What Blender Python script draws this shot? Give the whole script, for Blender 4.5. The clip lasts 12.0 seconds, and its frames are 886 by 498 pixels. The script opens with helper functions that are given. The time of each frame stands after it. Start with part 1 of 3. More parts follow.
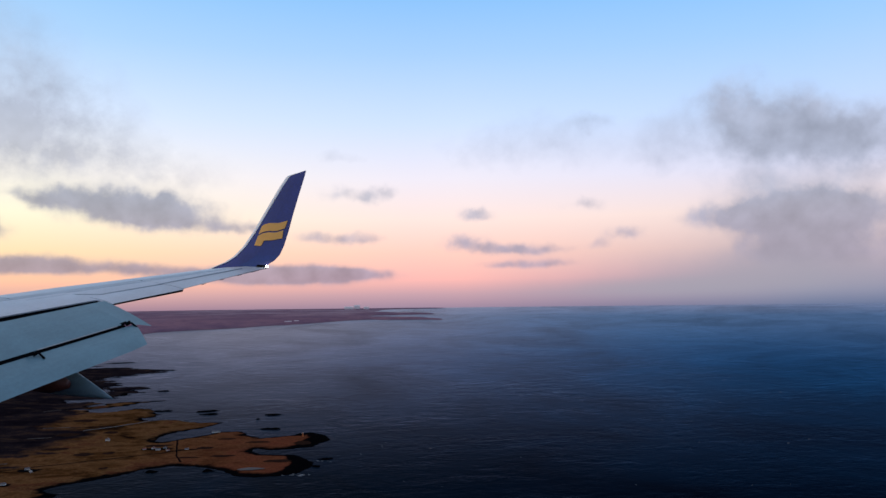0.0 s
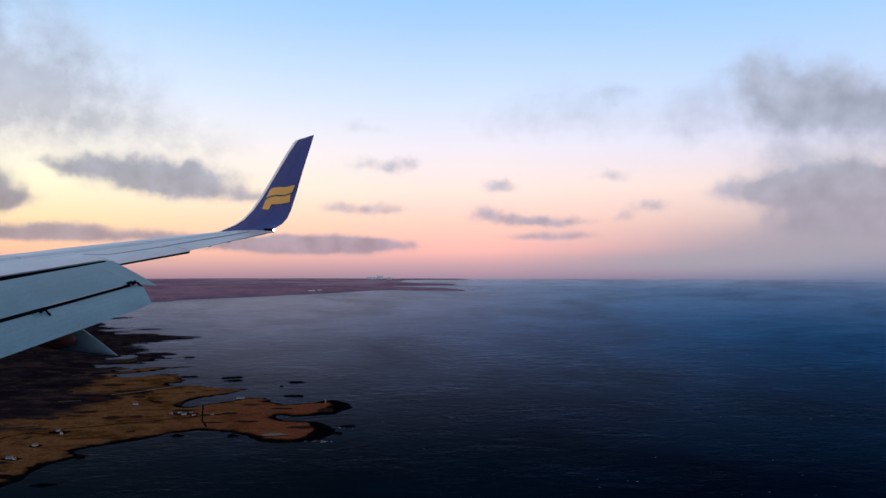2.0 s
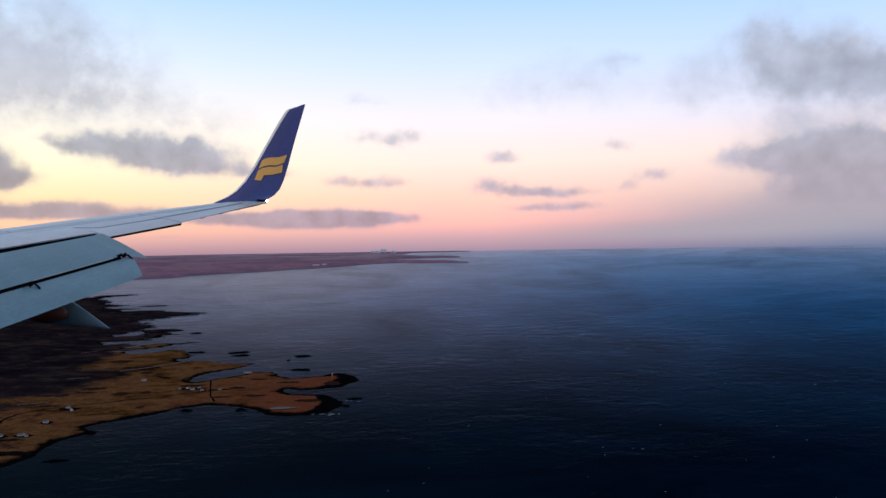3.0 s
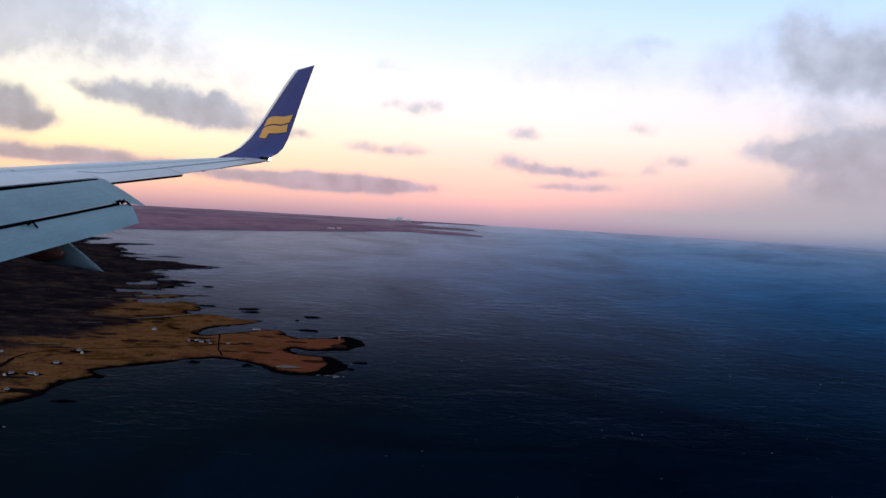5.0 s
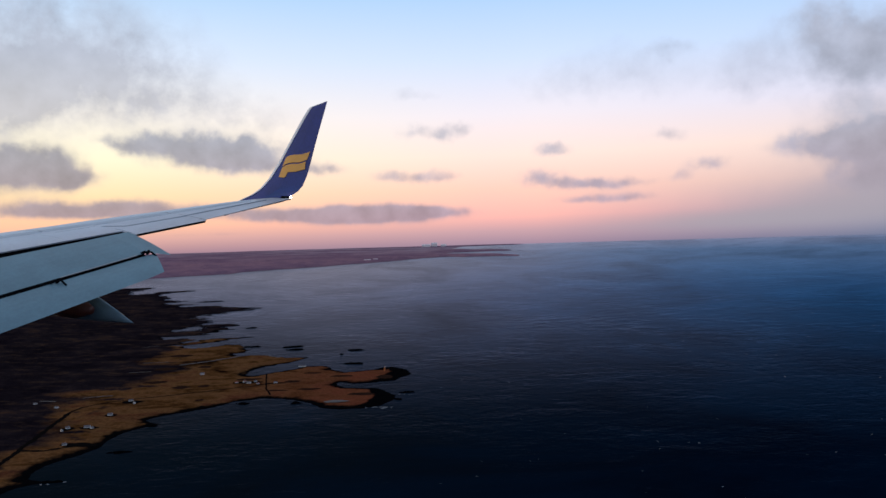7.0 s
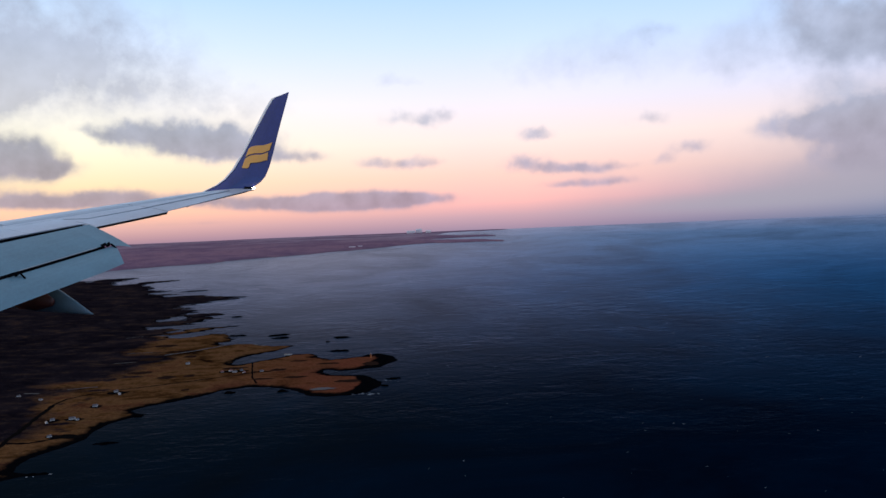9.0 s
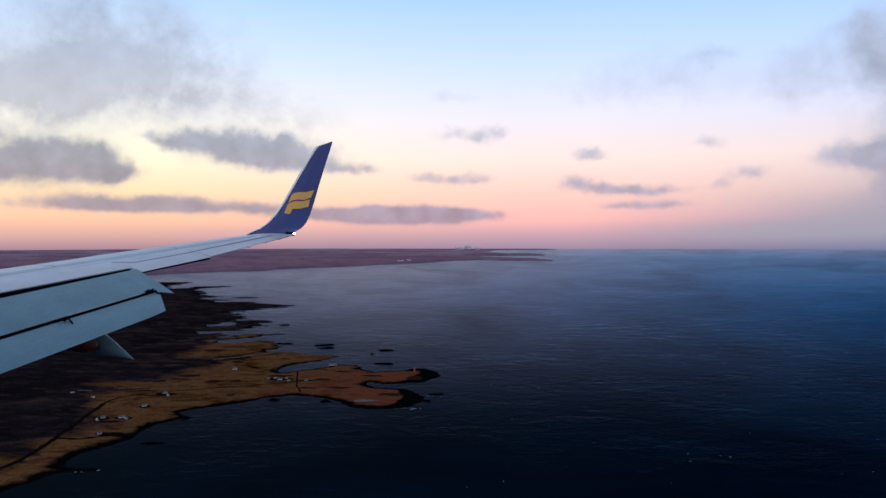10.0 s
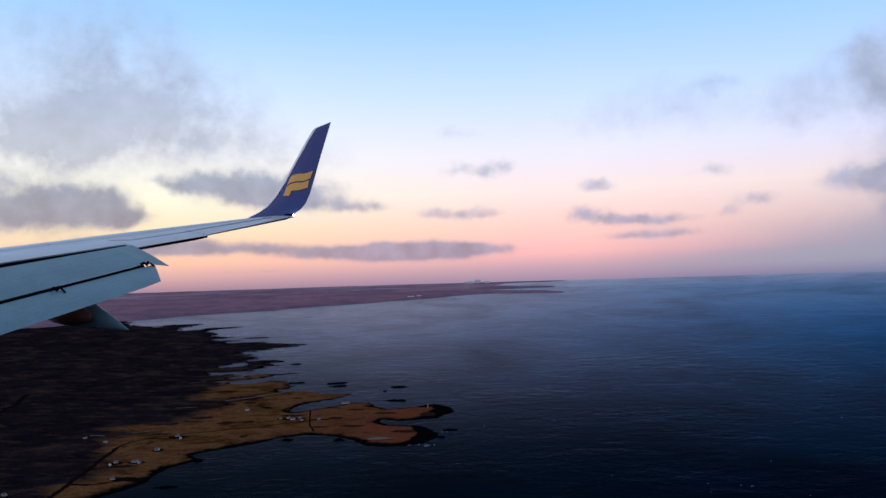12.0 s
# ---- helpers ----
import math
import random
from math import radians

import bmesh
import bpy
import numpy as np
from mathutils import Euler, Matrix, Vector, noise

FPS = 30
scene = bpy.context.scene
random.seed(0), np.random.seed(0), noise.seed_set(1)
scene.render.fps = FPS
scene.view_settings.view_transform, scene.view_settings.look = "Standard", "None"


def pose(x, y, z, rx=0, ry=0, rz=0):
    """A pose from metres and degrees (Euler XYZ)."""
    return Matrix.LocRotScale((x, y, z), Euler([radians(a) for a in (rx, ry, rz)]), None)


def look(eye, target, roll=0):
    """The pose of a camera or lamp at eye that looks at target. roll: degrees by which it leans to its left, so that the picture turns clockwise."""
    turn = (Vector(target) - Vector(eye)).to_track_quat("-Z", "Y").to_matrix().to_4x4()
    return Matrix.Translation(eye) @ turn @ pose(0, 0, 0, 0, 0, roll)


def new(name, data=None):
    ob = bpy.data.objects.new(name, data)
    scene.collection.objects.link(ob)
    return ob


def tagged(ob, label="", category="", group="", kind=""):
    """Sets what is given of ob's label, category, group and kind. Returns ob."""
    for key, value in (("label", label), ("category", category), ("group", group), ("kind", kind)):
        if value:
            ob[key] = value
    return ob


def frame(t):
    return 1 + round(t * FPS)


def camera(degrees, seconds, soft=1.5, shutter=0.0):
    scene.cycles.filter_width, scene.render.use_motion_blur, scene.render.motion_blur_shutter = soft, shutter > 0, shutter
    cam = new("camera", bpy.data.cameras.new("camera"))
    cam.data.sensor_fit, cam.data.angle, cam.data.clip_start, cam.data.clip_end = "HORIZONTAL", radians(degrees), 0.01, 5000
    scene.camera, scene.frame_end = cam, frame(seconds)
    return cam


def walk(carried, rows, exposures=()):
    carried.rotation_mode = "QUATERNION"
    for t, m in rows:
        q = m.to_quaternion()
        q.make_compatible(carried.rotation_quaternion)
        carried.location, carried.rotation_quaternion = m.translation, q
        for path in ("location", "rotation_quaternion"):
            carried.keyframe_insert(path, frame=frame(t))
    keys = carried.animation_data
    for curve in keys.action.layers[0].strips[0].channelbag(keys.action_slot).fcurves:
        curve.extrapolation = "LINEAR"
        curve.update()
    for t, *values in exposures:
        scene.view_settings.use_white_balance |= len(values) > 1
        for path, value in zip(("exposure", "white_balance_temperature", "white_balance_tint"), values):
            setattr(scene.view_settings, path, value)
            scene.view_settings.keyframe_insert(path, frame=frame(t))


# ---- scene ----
# The view from a window seat behind the right wing of an airliner at dusk,
# low over a bay. x, y lie level, z is up, the sea is at z = 0.
EYE = 280.0
cam = camera(60.0, 12.0, soft=1.5)
# seconds, shift of the eye in metres, pitch, lean, turn in degrees
ROWS = [
    (0, -0.310, -0.250, 0.331, 3.753, 0.682, -4.398),
    (0.5, -0.232, -0.178, 0.279, 1.822, 0.436, -4.068),
    (1, -0.151, -0.116, 0.174, 1.849, 0.863, -3.827),
    (1.5, -0.020, -0.247, 0.101, 2.786, 0.733, -3.391),
    (2, 0.141, -0.300, 0.176, 1.610, -0.016, -2.707),
    (2.5, 0.270, -0.218, 0.157, -0.554, -0.056, -2.295),
    (3, 0.380, -0.158, 0.070, -0.448, 0.913, -2.424),
    (5, 0.878, -0.399, 0.038, -2.564, -3.306, -1.216),
    (5.5, 1.106, -0.570, 0.376, -3.981, 1.726, -0.602),
    (6, 1.145, -0.449, 0.201, -3.630, 2.094, -0.123),
    (6.5, 1.168, -0.434, 0.101, -1.982, 3.563, 0.179),
    (7, 1.163, -0.292, 0.048, -0.839, 1.676, 1.343),
    (9, 1.794, -0.637, 0.078, -1.919, 2.391, 0.202),
    (9.5, 2.004, -0.767, 0.641, -2.239, 1.018, 2.135),
    (10, 2.230, -0.958, 1.045, -0.624, 0.090, 3.872),
    (10.5, 2.200, -0.723, 0.493, 0.732, 0.888, 4.258),
    (11, 2.185, -0.669, 0.010, 1.453, 1.179, 4.233),
    (11.5, 2.234, -0.586, -0.245, 1.404, 1.408, 4.630),
    (12, 2.361, -0.494, -0.552, 2.001, 1.763, 4.601),
]
walk(cam, [(t, pose(x, y, EYE + z, 90 + pitch, lean, turn)) for t, x, y, z, pitch, lean, turn in ROWS],
     [(0.0, 0.02, 6250, 10), (1.5, 0.02, 6300, 10), (2.5, 0.1, 6450, 10), (5.0, 0.28, 6500, 10), (5.5, 0.22, 6500, 10), (6.5, 0.12, 6500, 10), (7.0, 0.05, 6500, 10),
      (9.0, 0.12, 6150, 10), (10.5, 0.05, 6100, 10), (12.0, 0.04, 5900, 10)])

# ---------------------------------------------------------------- light
world = bpy.data.worlds.new("dusk_sky")
scene.world = world
world.use_nodes = True
wt = world.node_tree
wt.nodes.clear()


def link(tree, a, b):
    tree.links.new(a, b)


def math_node(tree, op, a, b=None, c=None, clamp=False):
    n = tree.nodes.new("ShaderNodeMath")
    n.operation, n.use_clamp = op, clamp
    for i, v in enumerate((a, b, c)):
        if v is None:
            continue
        if isinstance(v, (int, float)):
            n.inputs[i].default_value = v
        else:
            link(tree, v, n.inputs[i])
    return n.outputs[0]


def mix_node(tree, fac, a, b, blend="MIX"):
    n = tree.nodes.new("ShaderNodeMix")
    n.data_type, n.blend_type = "RGBA", blend
    for i, v in ((0, fac), (6, a), (7, b)):
        if isinstance(v, (int, float)):
            n.inputs[i].default_value = v
        elif isinstance(v, tuple):
            n.inputs[i].default_value = (*v, 1.0)
        else:
            link(tree, v, n.inputs[i])
    return n.outputs[2]


def ramp_node(tree, fac, stops, mode="LINEAR"):
    n = tree.nodes.new("ShaderNodeValToRGB")
    n.color_ramp.interpolation = mode
    el = n.color_ramp.elements
    while len(el) < len(stops):
        el.new(0.5)
    for e, (p, c) in zip(el, stops):
        e.position, e.color = p, (*c, 1.0)
    link(tree, fac, n.inputs[0])
    return n.outputs[0]


def srgb(r, g, b):
    return tuple(v / 3294.6 if v <= 10 else ((v / 255 + 0.055) / 1.055) ** 2.4 for v in (r, g, b))


def noise_node(tree, vec, scale, detail=4.0, rough=0.55, distort=0.0):
    n = tree.nodes.new("ShaderNodeTexNoise")
    n.inputs["Scale"].default_value, n.inputs["Detail"].default_value = scale, detail
    n.inputs["Roughness"].default_value, n.inputs["Distortion"].default_value = rough, distort
    if vec is not None:
        link(tree, vec, n.inputs["Vector"])
    return n.outputs["Fac"]


SUN_TURN, SUN_UP = -63.0, 6.0

tc = wt.nodes.new("ShaderNodeTexCoord")
sep = wt.nodes.new("ShaderNodeSeparateXYZ")
link(wt, tc.outputs["Generated"], sep.inputs[0])
turn = math_node(wt, "MULTIPLY", math_node(wt, "ARCTAN2", sep.outputs[0], sep.outputs[1]), 57.2958)
up = math_node(wt, "MULTIPLY", math_node(wt, "ARCSINE", sep.outputs[2]), 57.2958)
# the height in the sky, stretched so that the lowest 30 degrees fill most of the ramps
high = math_node(wt, "MULTIPLY_ADD", up, 1 / 40, 0.1, clamp=True)


def sky_ramp(low, *cols):
    ups = (-4, -0.7, 0.4, 1.5, 3.5, 6, 9, 13, 18, 23, 36)
    return [((u + 4) / 40, srgb(*c)) for u, c in zip(ups, (low, *cols))]


glow_side = ramp_node(wt, high, sky_ramp(
    (60, 60, 90), (154, 122, 140), (214, 165, 158), (254, 194, 160), (255, 222, 176), (255, 243, 210),
    (248, 241, 230), (216, 228, 245), (174, 209, 244), (140, 194, 240), (172, 176, 190)))
mid_side = ramp_node(wt, high, sky_ramp(
    (45, 52, 85), (152, 131, 152), (198, 158, 166), (250, 183, 174), (255, 204, 187), (254, 226, 215),
    (238, 230, 238), (206, 222, 248), (168, 204, 246), (132, 188, 240), (170, 175, 190)))
far_side = ramp_node(wt, high, sky_ramp(
    (30, 45, 80), (94, 110, 142), (134, 137, 162), (164, 154, 172), (214, 190, 188), (240, 217, 210),
    (220, 219, 238), (193, 214, 246), (162, 202, 246), (130, 188, 242), (168, 174, 190)))
side_a = math_node(wt, "MULTIPLY_ADD", turn, 1 / 26, 24 / 26, clamp=True)
side_b = math_node(wt, "MULTIPLY_ADD", turn, 1 / 24, -6 / 24, clamp=True)
base = mix_node(wt, side_b, mix_node(wt, side_a, glow_side, mid_side), far_side)
# the sky behind, away from the set sun, is dimmer
behind = math_node(wt, "MULTIPLY_ADD", math_node(wt, "ABSOLUTE", math_node(wt, "ADD", turn, 50.0)), 1 / 60, -90 / 60, clamp=True)
base = mix_node(wt, behind, base, mix_node(wt, 0.6, far_side, (0.05, 0.10, 0.20)))

nishita = wt.nodes.new("ShaderNodeTexSky")
nishita.sky_type, nishita.sun_disc = "NISHITA", False
nishita.sun_elevation, nishita.sun_rotation = radians(SUN_UP), radians(SUN_TURN)
nish = mix_node(wt, 1.0, nishita.outputs[0], (0.05, 0.05, 0.05), "MULTIPLY")
base = mix_node(wt, 0.06, base, nish)

# clouds: turn, height, half width, half height, weight
CLOUDS = [
    (-23.4, 7.0, 2.4, 0.75, 0.85), (-18.2, 6.4, 3.9, 1.40, 1.25), (-14.4, 6.1, 3.4, 1.37, 1.00), (-11.1, 5.2, 2.5, 0.67, 0.80),
    (-30.0, 5.2, 2.9, 1.75, 1.35), (-27.2, 4.4, 1.7, 0.70, 0.80), (-34.8, 5.3, 4.0, 2.30, 1.20), (-28.5, 2.5, 4.6, 0.62, 1.05),
    (-23.3, 2.4, 4.4, 0.73, 1.00), (-18.2, 2.4, 3.4, 0.56, 0.70), (-11.1, 1.9, 5.9, 0.59, 1.20), (-6.2, 1.7, 5.4, 0.83, 1.40),
    (-2.4, 1.9, 3.1, 0.45, 1.00), (-1.8, 7.6, 2.1, 0.90, 0.75), (-3.5, 4.5, 3.2, 0.63, 0.85), (7.3, 6.2, 1.5, 0.63, 0.75),
    (6.4, 4.2, 2.2, 0.73, 1.00), (9.4, 3.6, 3.6, 0.55, 1.00), (8.4, 2.5, 2.0, 0.39, 0.60), (11.4, 2.5, 2.5, 0.48, 0.65),
    (14.8, 6.7, 1.5, 0.78, 0.60), (17.6, 4.5, 1.4, 0.62, 0.75), (15.7, 3.8, 0.8, 0.62, 0.50), (-19.4, 0.7, 3.9, 0.24, 0.45),
    (29.3, 5.5, 3.4, 1.68, 0.90), (27.0, 5.1, 2.2, 1.01, 0.70), (28.1, 3.1, 3.4, 1.57, 0.90), (25.5, 13.1, 3.4, 2.44, 0.62),
    (27.6, 10.5, 4.6, 2.84, 0.68), (31.1, 10.9, 4.1, 2.44, 0.66), (34.1, 9.5, 2.8, 2.52, 0.66), (20.1, 10.3, 2.8, 2.52, 0.36),
    (15.5, 12.5, 2.0, 1.01, 0.50), (26.5, 5.7, 4.6, 1.17, 0.95), (31.8, 5.7, 3.4, 1.46, 0.90), (32.4, 3.2, 4.6, 2.34, 1.00),
]
# thin veils of cloud, smoother and half clear
VEILS = [
    (-28.6, 13.0, 6.6, 5.4, 1.15), (-21.5, 11.0, 4.4, 3.2, 0.75), (-33.0, 9.3, 6.0, 2.6, 0.8), (25.4, 11.0, 6.8, 2.4, 0.75),
    (27.9, 7.7, 3.6, 1.8, 0.8), (13.5, 11.4, 2.4, 2.4, 0.25),
    (8.4, 11.2, 4.8, 2.0, 0.45), (-3.3, 10.5, 1.6, 0.6, 0.4), (-16.0, 9.0, 5.0, 1.6, 0.5),
]

# smooth banks of haze low over the sea
HAZE = [(28.0, 1.4, 9.0, 2.0, 0.75), (18.5, 0.6, 8.0, 0.9, 0.5), (30.0, 4.5, 5.0, 3.0, 0.35)]


def signed(scale, size, detail=4.0, rough=0.5):
    return math_node(wt, "MULTIPLY_ADD", noise_node(wt, tc.outputs["Generated"], scale, detail, rough), 2 * size, -size)


warp_a = math_node(wt, "ADD", signed(11.0, 2.0, 3.0), signed(30.0, 1.3, 2.5, 0.5))
warp_b = math_node(wt, "ADD", signed(17.0, 0.9, 3.0), signed(42.0, 0.75, 3.0, 0.55))
calm = math_node(wt, "MULTIPLY_ADD", up, 1 / 8, -0.08, clamp=True)
turn_w = math_node(wt, "ADD", turn, warp_a)
up_w = math_node(wt, "MULTIPLY_ADD", warp_b, calm, up)


def gathered(clouds):
    total = None
    for ct, cu, cw, ch, weight in clouds:
        dx = math_node(wt, "MULTIPLY_ADD", turn_w, 1 / cw, -ct / cw)
        # flatter below than above
        dy = math_node(wt, "MULTIPLY_ADD", up_w, 1 / ch, -cu / ch)
        dy = math_node(wt, "MAXIMUM", dy, math_node(wt, "MULTIPLY", dy, -1.35))
        d2 = math_node(wt, "MULTIPLY_ADD", dx, dx, math_node(wt, "MULTIPLY", dy, dy))
        m = math_node(wt, "MULTIPLY", math_node(wt, "EXPONENT", math_node(wt, "MULTIPLY", d2, -1.0)), weight)
        total = m if total is None else math_node(wt, "ADD", total, m)
    return total


total = gathered(CLOUDS)
veil = gathered(VEILS)
wisps = math_node(wt, "ADD", signed(11.0, 1.6, 5.0, 0.6), signed(34.0, 0.8, 4.0, 0.6))
veil = math_node(wt, "MULTIPLY_ADD", wisps, math_node(wt, "MINIMUM", veil, 0.8), veil)
veil = math_node(wt, "MULTIPLY", math_node(wt, "MULTIPLY_ADD", veil, 1.0, -0.12, clamp=True), 0.92)
billow = math_node(wt, "ADD", math_node(wt, "ADD", signed(20.0, 1.0, 4.0, 0.55), signed(48.0, 0.3, 3.0, 0.5)), signed(120.0, 0.08, 3.0, 0.5))
dens = math_node(wt, "MULTIPLY_ADD", billow, math_node(wt, "MINIMUM", total, 0.7), total)
soft_edge = wt.nodes.new("ShaderNodeMapRange")
soft_edge.interpolation_type = "SMOOTHSTEP"
soft_edge.inputs[1].default_value, soft_edge.inputs[2].default_value = 0.14, 1.1
soft_edge.inputs[4].default_value = 0.9
link(wt, dens, soft_edge.inputs[0])
cloud_low = mix_node(wt, side_a, srgb(160, 143, 152), srgb(166, 148, 164))
cloud_high = mix_node(wt, side_a, srgb(150, 153, 166), srgb(162, 167, 184))
cloud_col = mix_node(wt, math_node(wt, "MULTIPLY_ADD", up, 1 / 6, -1.5 / 6, clamp=True), cloud_low, cloud_high)
shade = math_node(wt, "MULTIPLY_ADD", signed(30.0, 1.0, 4.0, 0.5), 0.4, 1.08)
shade = math_node(wt, "MULTIPLY_ADD", math_node(wt, "MINIMUM", dens, 1.4), -0.12, shade)
shade_col = wt.nodes.new("ShaderNodeCombineColor")
for i in range(3):
    link(wt, shade, shade_col.inputs[i])
cloud_col = mix_node(wt, 1.0, cloud_col, shade_col.outputs[0], "MULTIPLY")
sky = mix_node(wt, veil, base, mix_node(wt, 0.28, cloud_col, base))
sky = mix_node(wt, soft_edge.outputs[0], sky, cloud_col)
sky = mix_node(wt, math_node(wt, "MINIMUM", gathered(HAZE), 0.8), sky, srgb(158, 153, 163))
bg = wt.nodes.new("ShaderNodeBackground")
bg.inputs[1].default_value = 1.13
out = wt.nodes.new("ShaderNodeOutputWorld")
link(wt, sky, bg.inputs[0])
link(wt, bg.outputs[0], out.inputs[0])

sun = new("sun", bpy.data.lights.new("sun", "SUN"))
sun.data.energy, sun.data.angle, sun.data.color = 2.0, radians(12), (1.0, 0.72, 0.48)
sun.matrix_world = look((200 * math.sin(radians(SUN_TURN)), 200 * math.cos(radians(SUN_TURN)), 200 * math.tan(radians(SUN_UP)) + 600), (0, 0, 600))


# ---------------------------------------------------------------- materials
def material(name):
    m = bpy.data.materials.new(name)
    m.use_nodes = True
    t = m.node_tree
    return m, t, t.nodes["Principled BSDF"]


def bump(t, bsdf, height, strength, distance):
    b = t.nodes.new("ShaderNodeBump")
    b.inputs["Strength"].default_value, b.inputs["Distance"].default_value = strength, distance
    link(t, height, b.inputs["Height"])
    link(t, b.outputs[0], bsdf.inputs["Normal"])


def paint(name, col, rough=0.35, vary=0.12, scale=1.2, shine=0.5):
    m, t, p = material(name)
    co = t.nodes.new("ShaderNodeTexCoord").outputs["Object"]
    stain = noise_node(t, co, scale, 5.0, 0.6)
    fine = noise_node(t, co, scale * 14, 3.0, 0.6)
    f = math_node(t, "MULTIPLY_ADD", fine, 0.35, math_node(t, "MULTIPLY", stain, 0.65))
    dark = tuple(c * (1 - vary * 2) for c in col)
    link(t, ramp_node(t, f, [(0.3, dark), (0.62, col)]), p.inputs["Base Color"])
    link(t, math_node(t, "MULTIPLY_ADD", f, 0.25, rough - 0.12), p.inputs["Roughness"])
    bump(t, p, fine, 0.04, 0.004)
    p.inputs["Specular IOR Level"].default_value = shine
    return m


WHITE = paint("wing_grey_white_paint", (0.66, 0.67, 0.71), 0.36)
FLAP = paint("flap_grey_paint", (0.175, 0.32, 0.385), 0.45, 0.14)
BLUE = paint("deep_blue_paint", (0.031, 0.043, 0.245), 0.22, 0.22, 1.1, 0.6)
ORANGE = paint("golden_orange_paint", (1.0, 0.48, 0.09), 0.40, 0.05, 3.0)
DARK = paint("gap_shade_and_fittings_black", (0.004, 0.004, 0.006), 0.8, shine=0.05)
FAIRING = paint("fairing_grey_paint", (0.23, 0.32, 0.37), 0.42, 0.14)
SLAT = paint("slat_grey_paint", (0.54, 0.60, 0.66), 0.35)
SEAM = paint("grey_sealant", (0.40, 0.45, 0.50), 0.6)
EDGE = paint("lit_nose_white", (0.90, 0.89, 0.88), 0.3, 0.05)
GLINT = paint("slot_glint_grey", (0.40, 0.42, 0.44), 0.4)
STEEL = paint("worn_steel", (0.06, 0.065, 0.07), 0.4)
REDDISH = paint("red_brown_primer", (0.15, 0.040, 0.025), 0.5)


def lamp_glass(name, col, power):
    m, t, p = material(name)
    p.inputs["Base Color"].default_value = (*col, 1)
    p.inputs["Emission Color"].default_value = (*col, 1)
    p.inputs["Emission Strength"].default_value = power
    return m


def sea_material():
    m, t, p = material("sea_water")
    co = t.nodes.new("ShaderNodeNewGeometry").outputs["Position"]
    mp = t.nodes.new("ShaderNodeMapping")
    mp.inputs["Rotation"].default_value = (0, 0, radians(-14))
    mp.inputs["Scale"].default_value = (0.62, 1.0, 1.0)
    link(t, co, mp.inputs["Vector"])
    swell = noise_node(t, mp.outputs[0], 0.036, 5.0, 0.6, 0.4)
    chop = noise_node(t, mp.outputs[0], 0.14, 2.0, 0.5, 0.2)
    gust = noise_node(t, co, 0.0026, 6.0, 0.66, 0.8)
    h = math_node(t, "MULTIPLY_ADD", chop, 0.35, swell)
    bm_ = t.nodes.new("ShaderNodeBump")
    bm_.inputs["Distance"].default_value = 2.4
    link(t, h, bm_.inputs["Height"])
    link(t, math_node(t, "MULTIPLY_ADD", noise_node(t, mp.outputs[0], 0.008, 4.0, 0.6, 0.5), 1.45, -0.38, clamp=True), bm_.inputs["Strength"])
    # the water lies level everywhere, also where the far sheet is drawn in
    level = t.nodes.new("ShaderNodeCombineXYZ")
    level.inputs[2].default_value = 1.0
    link(t, level.outputs[0], bm_.inputs["Normal"])
    deep = t.nodes.new("ShaderNodeBsdfDiffuse")
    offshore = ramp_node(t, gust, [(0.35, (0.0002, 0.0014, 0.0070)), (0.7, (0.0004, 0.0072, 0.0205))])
    # blue gloss over open water, and westward a pale gloss with haze painted in
    gloss = t.nodes.new("ShaderNodeBsdfGlossy")
    # at flat angles the gloss colour pales, for the haze over distant water
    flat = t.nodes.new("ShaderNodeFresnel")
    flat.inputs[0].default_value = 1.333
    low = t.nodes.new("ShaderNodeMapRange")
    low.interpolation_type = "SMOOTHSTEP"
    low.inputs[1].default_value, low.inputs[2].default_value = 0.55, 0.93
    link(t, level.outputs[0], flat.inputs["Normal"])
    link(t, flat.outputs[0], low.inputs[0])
    # right at the horizon the gloss colour turns to that of the haze
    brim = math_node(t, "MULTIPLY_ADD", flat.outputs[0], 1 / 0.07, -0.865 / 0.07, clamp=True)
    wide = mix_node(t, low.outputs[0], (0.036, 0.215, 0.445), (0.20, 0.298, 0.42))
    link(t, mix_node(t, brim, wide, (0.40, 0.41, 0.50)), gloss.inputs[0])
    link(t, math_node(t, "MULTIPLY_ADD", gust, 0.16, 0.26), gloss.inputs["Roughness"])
    haze_gloss = t.nodes.new("ShaderNodeBsdfGlossy")
    link(t, mix_node(t, low.outputs[0], (0.52, 0.46, 0.53), (0.53, 0.43, 0.42)), haze_gloss.inputs[0])
    haze_gloss.inputs["Roughness"].default_value = 0.3
    fres = t.nodes.new("ShaderNodeFresnel")
    fres.inputs[0].default_value = 1.333
    for n in (deep, gloss, haze_gloss, fres):
        link(t, bm_.outputs[0], n.inputs["Normal"])
    both = t.nodes.new("ShaderNodeMixShader")
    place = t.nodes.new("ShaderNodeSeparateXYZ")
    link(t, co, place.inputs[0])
    westward = t.nodes.new("ShaderNodeMapRange")
    westward.interpolation_type = "SMOOTHSTEP"
    westward.inputs[1].default_value, westward.inputs[2].default_value = 1300.0, -700.0
    westward.inputs[3].default_value, westward.inputs[4].default_value = 0.06, 0.85
    near_shift = math_node(t, "MAXIMUM", math_node(t, "MULTIPLY_ADD", place.outputs[1], -0.9, 900.0), 0.0)
    across = math_node(t, "ADD", math_node(t, "ADD", place.outputs[0], -350.0), near_shift)
    link(t, math_node(t, "MULTIPLY_ADD", gust, 700.0, across), westward.inputs[0])
    link(t, westward.outputs[0], both.inputs[0])
